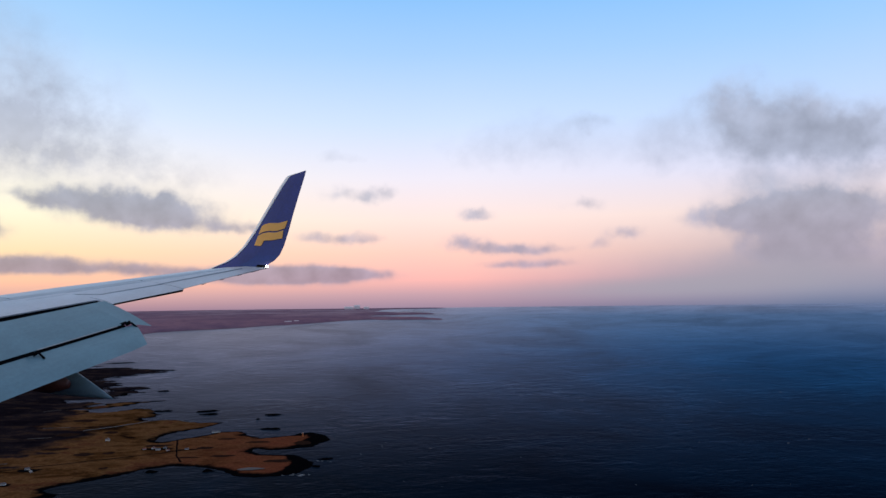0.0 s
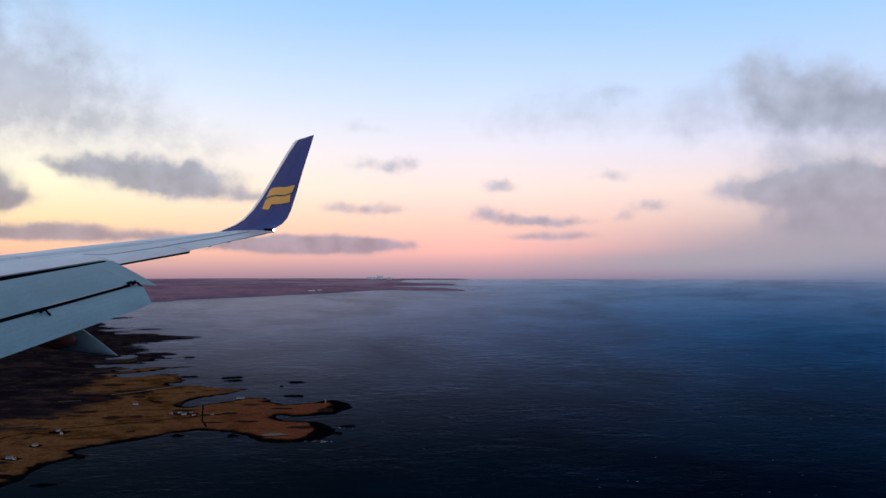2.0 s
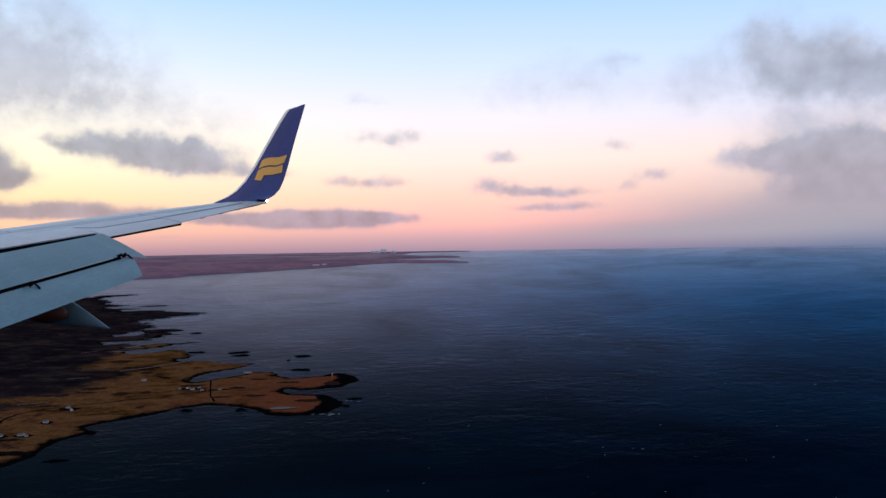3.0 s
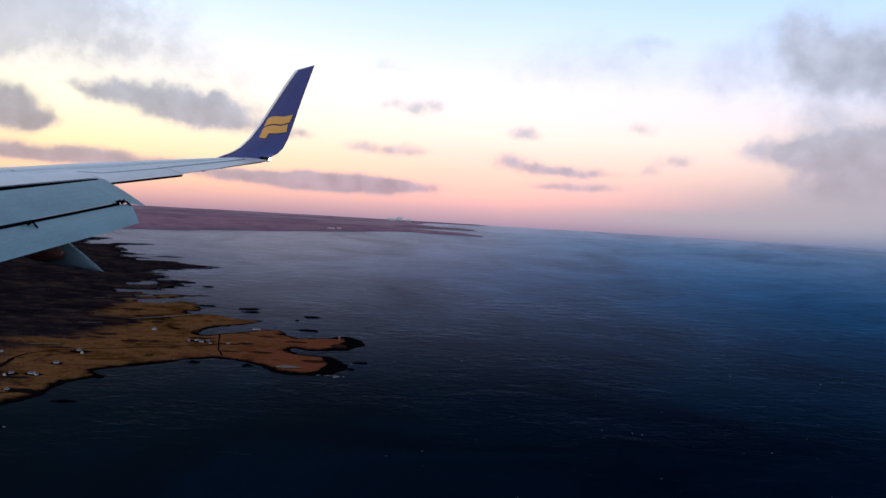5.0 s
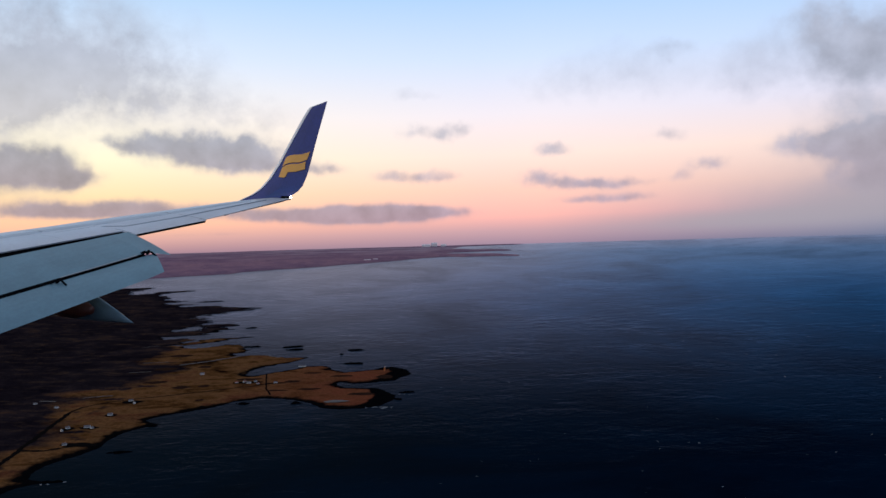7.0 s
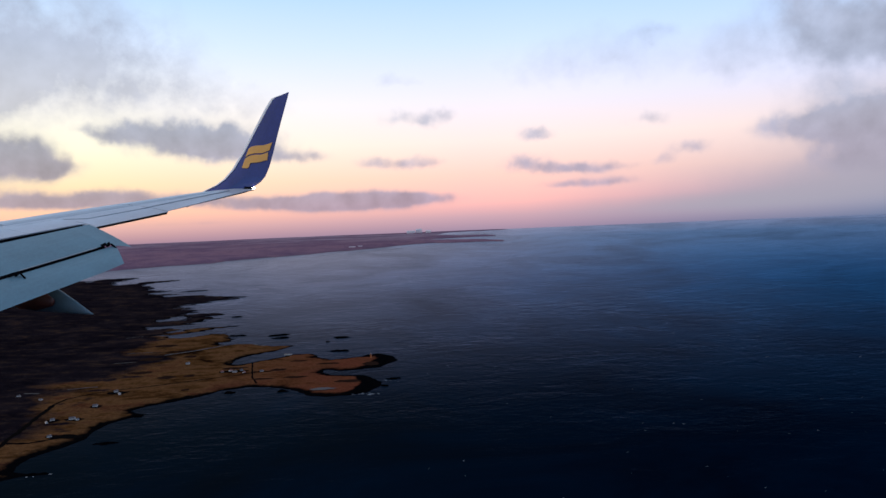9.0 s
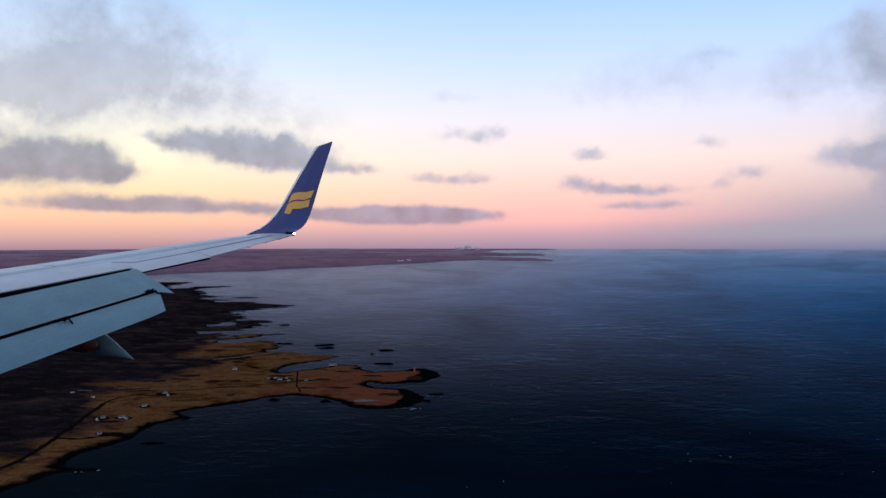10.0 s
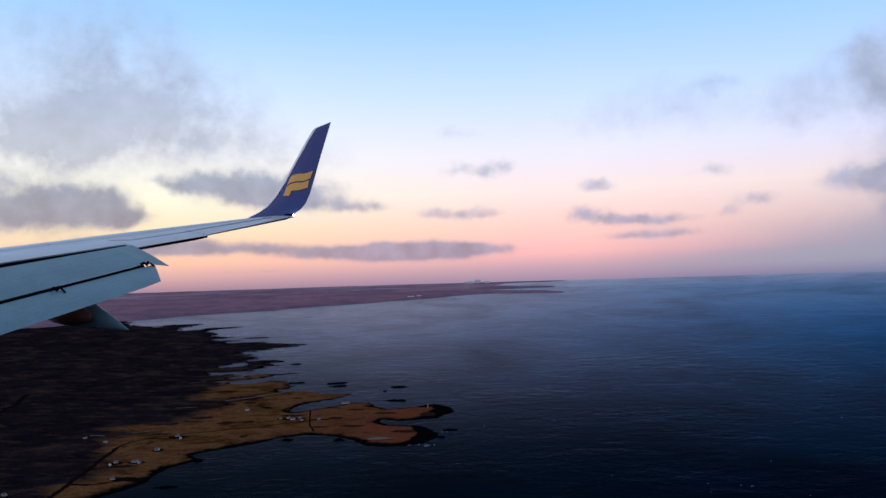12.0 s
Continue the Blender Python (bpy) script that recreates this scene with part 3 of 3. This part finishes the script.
for i in range(13):
    l = mix(12.0, 16.9, i / 12)
    edge = spoiler_edge if l < 12.9 else (aileron_edge if l < 14.68 else tip_edge)
    base_ = between(edge(l), crest(l), 0.46 if l > 12.9 else 0.60, 0.034)
    rings.append([base_ + Vector((0, dy, dz)) for dy, dz in ((-0.007, 0), (0.007, 0.003), (0.007, -0.03), (-0.007, -0.03))])
loft(bm, rings)
part("hinge_seam", fix(bm), SEAM, wing, "grey seam along the hinge line")
# black fill behind the spoilers, for the shade in the cove
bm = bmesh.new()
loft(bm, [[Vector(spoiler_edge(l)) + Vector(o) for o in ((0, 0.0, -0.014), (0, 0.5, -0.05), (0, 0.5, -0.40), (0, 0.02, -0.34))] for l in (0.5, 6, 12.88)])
part("cove_shade_fill", fix(bm), DARK, wing, "black fill for the shade in the cove between wing and flap")


def flap_line(l, f0, z0, zs):
    return (l, f0 + 0.27 * (17.3 - l), z0 + zs * (l - 11))


def fore_top(l):
    return flap_line(l, 11.05, 0.036, 0.186)


def fore_back(l):
    return flap_line(l, 10.0, -0.438, 0.2436)


def aft_back(l):
    return flap_line(l, 9.25, -0.869, 0.293)


slab("fore_flap", (fore_top(7.0), fore_top(12.45), fore_top(12.87)), (fore_back(7.0), fore_back(12.45), (12.88, 11.03, -0.15)), 0.20, FLAP, wing, "lowered fore flap", arch=0.025)
slab("aft_flap", [between(fore_back(v), aft_back(v), 0.05, -0.04) for v in (7.0, 12.3, 12.62)],
     (aft_back(7.0), aft_back(11.9), (12.24, 10.61, -0.485)), 0.12, FLAP, wing, "lowered aft flap", arch=0.03)
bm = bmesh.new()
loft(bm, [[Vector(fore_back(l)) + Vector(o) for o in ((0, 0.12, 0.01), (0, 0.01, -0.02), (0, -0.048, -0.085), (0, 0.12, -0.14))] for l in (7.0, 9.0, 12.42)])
part("slot_shade_fill", fix(bm), DARK, wing, "black fill for the shade in the slot between the flaps")


# pale strip along the outer part of the slot, a painted highlight
bm = bmesh.new()
loft(bm, [[Vector(fore_back(l)) + Vector(o) for o in ((0, 0.0, 0.006), (0, 0.03, 0.008), (0, 0.02, -w), (0, -0.012, -w))] for l, w in ((10.7, 0.002), (11.4, 0.006), (12.25, 0.006))])
part("flap_glint", fix(bm), GLINT, wing, "thin pale strip for the light caught along the slot")


def bracket(l, back=0.03, size=1.0):
    """A small hinge bracket with a bent link across the slot."""
    c = Vector(fore_back(l)) + Vector((0, -back, -0.02 - back * 0.35))
    bm = bmesh.new()
    for dx, dy, dz, sx, sy, sz, tilt in ((-0.05, 0.03, 0.03, 0.03, 0.14, 0.05, -18), (0.04, 0.0, 0.035, 0.035, 0.10, 0.06, -30), (0.10, -0.08, 0.0, 0.03, 0.16, 0.03, 35)):
        bmesh.ops.create_cube(bm, size=1.0, matrix=Matrix.Translation(c + Vector((dx, dy, dz)) * size) @ pose(0, 0, 0, tilt, 0, 0) @ Matrix.Diagonal((sx * size, sy * size, sz * size, 1)))
    bmesh.ops.bevel(bm, geom=list(bm.edges), offset=0.006, segments=1, affect="EDGES")
    return part("hinge_bracket", bm, DARK, wing, "dark steel hinge bracket")


for l, back, size in ((8.0, 0.1, 1.1), (10.55, 0.11, 1.05), (12.43, 0.03, 1.15)):
    bracket(l, back, size)
slab("inboard_flap", (fore_top(1.2), fore_top(6.9)), (aft_back(1.2), aft_back(6.9)), 0.25, FLAP, wing, arch=0.08)

# winglet: height, nose and tail of the section, forward
STATIONS = [(1.22, 12.80, 11.08), (1.30, 12.60, 11.00), (1.40, 12.32, 10.82), (1.55, 12.08, 10.69), (1.8, 11.85, 10.61), (2.2, 11.62, 10.55),
            (2.6, 11.44, 10.51), (3.0, 11.26, 10.46), (3.42, 11.07, 10.40), (3.70, 10.92, 10.36), (3.77, 10.86, 10.352), (3.83, 10.62, 10.345), (3.89, 10.38, 10.335)]


def winglet_out(z):
    return 17.3 + 0.9 * (z - 1.24) / 2.69


winglet = empty("winglet", Matrix.Identity(4), plane)
tagged(winglet, "deep blue upswept winglet with a golden emblem")


def winglet_ring(z, nose, tail, k0=0.0, k1=1.0, grow=0.0):
    c, ring = nose - tail, []
    ks = [mix(k0, k1, i / 8) for i in range(9)]
    half = [0.5 * 0.09 * c * (2.6 * math.sqrt(max(1 - k, 0)) * (0.25 + 0.75 * k) if k > 0.5 else 2.6 * 0.7071 * 0.625 * (k / 0.5) ** 0.8) + grow for k in ks]
    for k, h in zip(ks, half):
        ring.append(Vector((winglet_out(z) - h, tail + c * k, z)))
    for k, h in reversed(list(zip(ks, half))[(1 if k0 == 0 else 0):(-1 if k1 == 1 else None)]):
        ring.append(Vector((winglet_out(z) + h, tail + c * k, z)))
    return ring


bm = bmesh.new()
loft(bm, [winglet_ring(*s) for s in STATIONS])
part("fin", fix(bm), BLUE, winglet, smooth=False)
bm = bmesh.new()
loft(bm, [winglet_ring(z, n + 0.03, t, 1 - min(0.3, 0.11 / (n - t)), 1.0, 0.004) for z, n, t in STATIONS[:-1]])
part("lit_leading_edge", fix(bm), EDGE, winglet, "whiter strip for the light on the leading edge")


def fin_inner(f, z):
    """The place on the inboard face of the fin."""
    for a, b in zip(STATIONS, STATIONS[1:]):
        if a[0] <= z <= b[0]:
            k = (z - a[0]) / (b[0] - a[0])
            n, t = mix(a[1], b[1], k), mix(a[2], b[2], k)
            break
    c = n - t
    k = min(max((f - t) / c, 0.0), 0.97)
    h = 0.5 * 0.09 * c * (2.6 * math.sqrt(max(1 - k, 0)) * (0.25 + 0.75 * k) if k > 0.5 else 2.6 * 0.7071 * 0.625 * (k / 0.5) ** 0.8)
    return Vector((winglet_out(z) - h - 0.012, f, z))


def stripe(top, low):
    """A waving stripe between two lines of (forward, height)."""
    bm = bmesh.new()
    n = 14
    rows = []
    for j in range(5):
        row = []
        for i in range(n + 1):
            s = i / n * (len(top) - 1)
            q = min(int(s), len(top) - 2)
            s -= q
            a = Vector(top[q]).lerp(Vector(top[q + 1]), s)
            b = Vector(low[q]).lerp(Vector(low[q + 1]), s)
            p = a.lerp(b, j / 4)
            row.append(bm.verts.new(fin_inner(p.x, p.y)))
        rows.append(row)
    for a, b in zip(rows, rows[1:]):
        for i in range(n):
            bm.faces.new((a[i], a[i + 1], b[i + 1], b[i]))
    fix(bm)
    bmesh.ops.solidify(bm, geom=list(bm.faces), thickness=0.006)
    return part("emblem_stripe", fix(bm), ORANGE, winglet, "golden orange waving stripe")


stripe([(11.36, 2.36), (11.28, 2.41), (11.10, 2.43), (10.86, 2.42), (10.62, 2.48)],
       [(11.42, 2.13), (11.30, 2.19), (11.12, 2.215), (10.88, 2.20), (10.67, 2.265)])
stripe([(11.42, 2.09), (11.30, 2.15), (11.12, 2.175), (10.90, 2.16), (10.70, 2.215)],
       [(11.48, 1.83), (11.26, 1.80), (11.21, 1.95), (10.95, 1.95), (10.69, 2.00)])

# white light in the trailing corner of the wing tip
light = empty("position_light", Matrix.Identity(4), plane)
bm = bmesh.new()
bmesh.ops.create_uvsphere(bm, u_segments=14, v_segments=8, radius=0.031, matrix=pose(17.30, 11.02, 1.25) @ Matrix.Diagonal((0.8, 1.2, 0.9, 1)))
part("lens", bm, lamp_glass("white_position_lamp", (1.0, 0.86, 0.7), 30.0), light, "glowing white lens", True)
bm = bmesh.new()
bmesh.ops.create_cone(bm, cap_ends=True, segments=14, radius1=0.075, radius2=0.05, depth=0.25, matrix=pose(17.31, 11.17, 1.235, 90, 0, 0))
part("housing", bm, DARK, light)

# flap track fairings: pointed canoes below the flap
def fairing(l, drop=0.0):
    bm = bmesh.new()
    rings = []
    for k in range(15):
        q = k / 14
        r = 0.50 * math.sqrt(max(0.0, 1 - (1 - min(1, q / 0.3)) ** 2)) * (1 - max(0, (q - 0.3) / 0.7) ** 1.35) + 0.004
        cy, cz = mix(14.0, 10.80, q), mix(-0.66, -1.47, q ** 1.25) + drop
        rings.append([Vector((l + r * 0.62 * math.cos(v), cy, cz + r * math.sin(v) * (0.8 if math.sin(v) > 0 else 1.0))) for v in (2 * math.pi * i / 20 for i in range(20))])
    loft(bm, rings)
    return part("flap_fairing", fix(bm), FAIRING, wing, "pointed flap track fairing", True)


fairing(11.55)
fairing(6.6, -0.9)
bm = bmesh.new()
loft(bm, [[Vector((cx + r * 0.8 * math.cos(v), f, cz + r * math.sin(v))) for v in (2 * math.pi * i / 14 for i in range(14))]
          for f, cx, cz, r in ((13.6, 11.30, -0.80, 0.10), (13.0, 11.24, -0.92, 0.22), (12.4, 11.20, -1.04, 0.29), (11.95, 11.21, -1.12, 0.24), (11.6, 11.26, -1.19, 0.08))])
part("flap_track", fix(bm), REDDISH, wing, "red-brown flap track", True)

# static wicks along the tip's trailing edge
for l in (15.2, 15.75, 16.3, 16.75):
    e = Vector(tip_edge(l))
    bm = bmesh.new()
    bmesh.ops.create_cone(bm, cap_ends=True, segments=6, radius1=0.008, radius2=0.004, depth=0.13, matrix=Matrix.Translation(e + Vector((0, -0.06, -0.012))) @ pose(0, 0, 0, 80, 0, 0))
    part("static_wick", bm, STEEL, wing)

# body of the airliner, inboard of the eye
bm = bmesh.new()
rings = []
for f, r, dz in ((27, 0.15, -0.7), (26.4, 0.7, -0.62), (25, 1.25, -0.5), (23, 1.65, -0.4), (20.5, 1.86, -0.35), (17, 1.88, -0.35), (8, 1.88, -0.35), (-4, 1.88, -0.35),
                 (-9, 1.75, -0.2), (-14, 1.2, 0.25), (-18.5, 0.55, 0.7), (-20, 0.2, 0.85)):
    rings.append([Vector((-2.75 + r * math.cos(v), f, dz + r * math.sin(v))) for v in (2 * math.pi * i / 40 for i in range(40))])
loft(bm, rings)
part("fuselage", fix(bm), WHITE, plane, "white fuselage", True)

# ---------------------------------------------------------------- on the headland
def ground_at(px, py):
    """A point of the headland's plan: its place in the world, and the scale there."""
    ax, ay = np.array([float(px)]), np.array([float(py)])
    h = headland_height(ax, ay, headland_shore(ax, ay))
    wx, wy, wz = drawn_in(ax + DX, ay + DY, h)
    return Vector((wx[0], wy[0], wz[0])), float(np.hypot(wx[0], wy[0]) / math.hypot(px + DX, py + DY))


def box(bm, x0, x1, y0, y1, z0, z1):
    bmesh.ops.create_cube(bm, size=1.0, matrix=Matrix.Translation(((x0 + x1) / 2, (y0 + y1) / 2, (z0 + z1) / 2)) @ Matrix.Diagonal((x1 - x0, y1 - y0, z1 - z0, 1)))
    return bm


def house(px, py, angle, long=12.0, wide=8.0, high=4.0, roof_mat=None, label="white rendered farmhouse with a dark pitched roof"):
    place, s = ground_at(px, py)
    top = empty("house", Matrix.Translation(place - Vector((0, 0, 0.4))) @ pose(0, 0, 0, 0, 0, angle) @ Matrix.Scale(s * 0.5, 4))
    tagged(top, label, "house", "houses on the headland")
    bm = bmesh.new()
    ridge = high + wide * 0.42
    a = [(-wide / 2, 0), (-wide / 2, high), (0, ridge - 0.2), (wide / 2, high), (wide / 2, 0)]
    loft(bm, [[Vector((xx, v, w)) for v, w in a] for xx in (-long / 2, long / 2)])
    part("wall", fix(bm), HOUSE_WHITE, top)
    bm = bmesh.new()
    a = [(-wide / 2 - 0.5, high - 0.25), (0, ridge), (wide / 2 + 0.5, high - 0.25), (wide / 2 + 0.5, high), (0, ridge + 0.28), (-wide / 2 - 0.5, high)]
    loft(bm, [[Vector((xx, v, w)) for v, w in a] for xx in (-long / 2 - 0.4, long / 2 + 0.4)])
    part("roof", fix(bm), roof_mat or HOUSE_ROOF, top)
    part("chimney", box(bmesh.new(), long * 0.2, long * 0.2 + 0.8, -0.4, 0.4, ridge - 0.4, ridge + 1.0), HOUSE_WHITE, top)
    for side in (-1, 1):
        for k in (-0.3, 0.0, 0.3):
            part("window", box(bmesh.new(), long * k - 0.6, long * k + 0.6, side * wide / 2 - 0.05, side * wide / 2 + 0.05, 1.4, 2.7), GLASS_DARK, top)
    part("door", box(bmesh.new(), long / 2 - 0.05, long / 2 + 0.05, -0.5, 0.5, 0.4, 2.5), GLASS_DARK, top)
    return top


FARM = "white rendered house with a dark roof on dry grass"
SHED = "low pale shed with a red sheet roof in a farmyard"
for spec in (
        (-390, 1357, 20, 15, 9, 4.5, None, FARM), (-376, 1338, -60, 12, 8, 4, None, FARM), (-378, 1249, 12, 15, 10, 4.5, None, FARM),
        (-405, 1164, 24, 13, 9, 4.5, None, FARM), (-407, 1150, -50, 9, 7, 3.5, None, FARM), (-376, 1167, 10, 18, 10, 4.5, None, FARM), (-366, 1162, 80, 9, 7, 3.5, None, FARM),
        (-359, 1066, 20, 12, 8, 4, None, FARM), (-468, 987, 5, 13, 8, 4, None, FARM), (-352, 1624, 0, 16, 10, 5, None, FARM),
        (-246, 1514, 10, 12, 8, 4, HOUSE_RED, SHED), (-232, 1522, 70, 14, 9, 4, HOUSE_RED, SHED), (-219, 1506, 0, 16, 9, 5, None, FARM),
        (-210, 1522, 20, 12, 8, 4, None, FARM), (-198, 1496, 40, 10, 7, 3.5, HOUSE_RED, SHED), (-165, 1503, 10, 14, 8, 4, None, FARM),
        (-503, 1315, -20, 14, 7, 3.5, None, FARM), (-561, 1351, 14, 12, 7, 3.5, None, FARM), (-155, 1708, 4, 34, 10, 5, None, "long white shed by the shore")):
    house(*spec)

# lighthouse near the point
place, s = ground_at(40, 1613)
tower = empty("lighthouse", Matrix.Translation(place - Vector((0, 0, 0.4))) @ Matrix.Scale(s * 0.5, 4))
tagged(tower, "orange square lighthouse tower on the headland's point", "lighthouse")
bm = bmesh.new()
loft(bm, [[Vector((w * i, w * j, h)) for i, j in ((-1, -1), (1, -1), (1, 1), (-1, 1))] for w, h in ((2.6, 0), (2.5, 5), (2.3, 15), (2.2, 16))])
part("tower_shaft", fix(bm), TOWER, tower)
part("gallery", box(bmesh.new(), -2.9, 2.9, -2.9, 2.9, 16.0, 16.5), HOUSE_WHITE, tower)
bm = bmesh.new()
bmesh.ops.create_cone(bm, cap_ends=True, segments=12, radius1=1.4, radius2=1.4, depth=2.4, matrix=pose(0, 0, 17.7))
part("lantern", bm, GLASS_DARK, tower, "dark glazed lantern")
bm = bmesh.new()
bmesh.ops.create_cone(bm, cap_ends=True, segments=12, radius1=1.7, radius2=0.1, depth=1.4, matrix=pose(0, 0, 19.6))
part("lantern_cap", bm, TOWER, tower)


def strip(name, line, width, mat, label, category, lift=0.3):
    """A ribbon that follows the ground along a line of the plan."""
    pts = []
    for (ax, ay), (bx, by) in zip(line, line[1:]):
        n = max(2, int(math.hypot(bx - ax, by - ay) / 7))
        pts += [(mix(ax, bx, i / n), mix(ay, by, i / n)) for i in range(n)]
    pts.append(line[-1])
    bm = bmesh.new()
    last = None
    for i, (ax, ay) in enumerate(pts):
        bx, by = pts[min(i + 1, len(pts) - 1)]
        cx, cy = pts[max(i - 1, 0)]
        n = Vector((cy - by, bx - cx)).normalized()
        w = width * (0.8 + 0.5 * noise.noise((ax / 9, ay / 9, 0)))
        wob = 2.5 * noise.noise((ax / 40, ay / 40, 4))
        row = [bm.verts.new(ground_at(ax + n.x * (k + wob), ay + n.y * (k + wob))[0] + Vector((0, 0, lift))) for k in (-w / 2, w / 2)]
        if last:
            bm.faces.new((last[0], last[1], row[1], row[0]))
        last = row
    ob = part(name, fix(bm), mat)
    return tagged(ob, label, category, kind="structure")


TRACK = "dark gravel track across dry grass"
strip("track", [(-459, 1269), (-435, 1162), (-413, 1056), (-398, 977), (-392, 926), (-399, 869)], 10, GRAVEL, TRACK, "track")
strip("track", [(-409, 1041), (-375, 1037), (-356, 1054), (-321, 1071)], 8, GRAVEL, TRACK, "track")
strip("track", [(-459, 1269), (-457, 1313), (-425, 1354), (-353, 1396), (-257, 1445), (-216, 1465), (-176, 1498)], 6, GRAVEL, TRACK, "track")
strip("track", [(-211, 1615), (-171, 1451), (-148, 1391)], 4, GRAVEL, TRACK, "track")
strip("track", [(-1041, 1919), (-955, 1739), (-911, 1591), (-905, 1424)], 16, GRAVEL, "dark track curving over the lava heath", "track")
SAND = "pale shell sand and shallow water along the inner shore"
strip("sand_bar", [(-448, 1751), (-398, 1797), (-361, 1847), (-344, 1882)], 9, PALE, SAND, "sand", 0.6)
strip("sand_bar", [(-328, 1899), (-294, 1906), (-240, 1846)], 9, PALE, SAND, "sand", 0.6)
for line in ([(-549, 1791), (-495, 1804)], [(-524, 1657), (-481, 1669)], [(-495, 1393), (-446, 1406)], [(-670, 2073), (-627, 2115)], [(-563, 1371), (-532, 1365)]):
    strip("pale_pool", line, 5, PALE, "narrow pale pool in the lava heath", "pool", 0.6)


def patch(name, px, py, long, wide, mat, label, category, lift=0.5, seed=0):
    """A flat patch with an uneven rim, lying on the ground."""
    bm = bmesh.new()
    rim = []
    for i in range(26):
        v = 2 * math.pi * i / 26
        r = 1 + 0.35 * noise.noise((math.cos(v) * 1.5 + seed, math.sin(v) * 1.5, seed))
        rim.append(bm.verts.new(ground_at(px + long * r * math.cos(v), py + wide * r * math.sin(v))[0] + Vector((0, 0, lift))))
    mid = bm.verts.new(ground_at(px, py)[0] + Vector((0, 0, lift)))
    for a, b in zip(rim, rim[1:] + rim[:1]):
        bm.faces.new((mid, a, b))
    return tagged(part(name, fix(bm), mat), label, category, kind="structure")


patch("pond", -16, 1316, 22, 9, PALE, "shallow pond on the point, painted pale as mirrored sky", "pond", 1.0, 2)

YARDS = [(-384, 1350, 20, 12), (-376, 1248, 11, 8), (-404, 1160, 11, 8), (-372, 1165, 14, 9), (-340, 1068, 28, 10), (-226, 1516, 30, 14), (-163, 1502, 18, 6)]
for i, (px, py, long, wide) in enumerate(YARDS):
    patch("yard", px, py, long, wide, GRAVEL, "dark patch of ground round the houses", "yard", 0.35, i + 3)
OUTCROPS = [(-345, 1477, 18, 14), (-302, 1487, 11, 10), (-234, 1552, 25, 12), (-134, 1513, 16, 12), (-110, 1608, 17, 10), (-43, 1564, 25, 8), (-266, 1356, 8, 8),
            (21, 1377, 26, 12), (-146, 1427, 21, 6), (47, 1545, 16, 20), (-83, 1435, 21, 8), (-420, 1540, 22, 16), (-460, 1700, 26, 18), (-380, 1720, 16, 14), (-500, 1900, 30, 20)]
for i, (px, py, long, wide) in enumerate(OUTCROPS):
    tagged(patch("rock_outcrop", px, py, long, wide, LAVA, "low dark lava outcrop in dry grass", "rock", 0.4, i + 20), group="outcrops on the headland")

# ---------------------------------------------------------------- surf and whitecaps
rng = random.Random(5)
bm = bmesh.new()


def fleck(px, py, long, wide):
    c = rng.uniform(-0.3, 0.3)
    ring = []
    for i in range(7):
        v = 2 * math.pi * i / 7
        r = rng.uniform(0.6, 1.2)
        ex, ey = long * r * math.cos(v), wide * r * math.sin(v)
        wx, wy, wz = drawn_in(np.float64(px + ex * math.cos(c) - ey * math.sin(c)), np.float64(py + ex * math.sin(c) + ey * math.cos(c)), 0.35)
        ring.append(bm.verts.new((float(wx), float(wy), float(wz))))
    bm.faces.new(ring)


for _ in range(95):
    d = 560 * math.exp(rng.random() * 1.7)
    v = radians(rng.uniform(-2, 36) if rng.random() < 0.8 else rng.uniform(-30, 36))
    px, py = d * math.sin(v), d * math.cos(v)
    if headland_shore(np.array([px - DX]), np.array([py - DY]))[0] < -60:
        fleck(px, py, rng.uniform(0.5, 1.9) * d / 1000, rng.uniform(0.3, 0.7) * d / 1000)
for cx, cy, n, spread in ((69, 1274, 16, 14), (96, 1380, 6, 8), (-298, 897, 4, 9)):
    for _ in range(n):
        fleck(cx + DX + rng.gauss(0, spread), cy + DY + rng.gauss(0, 4), rng.uniform(1, 3.5), rng.uniform(0.5, 1.2))
tagged(part("whitecaps", bm, FOAM), "small white crests of foam scattered over the dark sea", "foam", kind="stuff")


# pale halls on the far coast
for bearing, dist, long, wide, high in ((-2.6, 23.2, 260, 80, 80), (-2.0, 23.8, 190, 70, 120), (-1.3, 23.4, 160, 70, 70), (-7.0, 10.1, 90, 50, 8), (-6.4, 10.3, 60, 40, 9)):
    fx, fy = dist * 1000 * math.sin(radians(bearing)), dist * 1000 * math.cos(radians(bearing))
    wx, wy, wz = drawn_in(np.float64(fx), np.float64(fy), 18.0)
    s = math.hypot(wx, wy) / (dist * 1000)
    hall = empty("hall", Matrix.Translation((wx, wy, wz)) @ pose(0, 0, 0, 0, 0, -bearing) @ Matrix.Scale(s, 4))
    tagged(hall, "long pale industrial hall on the far coast", "hall", "halls on the far coast")
    part("wall", box(bmesh.new(), -long / 2, long / 2, -wide / 2, wide / 2, -10, high * 0.7), HALL, hall)
    bm = bmesh.new()
    a = [(-wide / 2 - 1, high * 0.7), (0, high), (wide / 2 + 1, high * 0.7)]
    loft(bm, [[Vector((xx, v, w)) for v, w in a] for xx in (-long / 2 - 1, long / 2 + 1)])
    part("roof", fix(bm), HALL, hall)
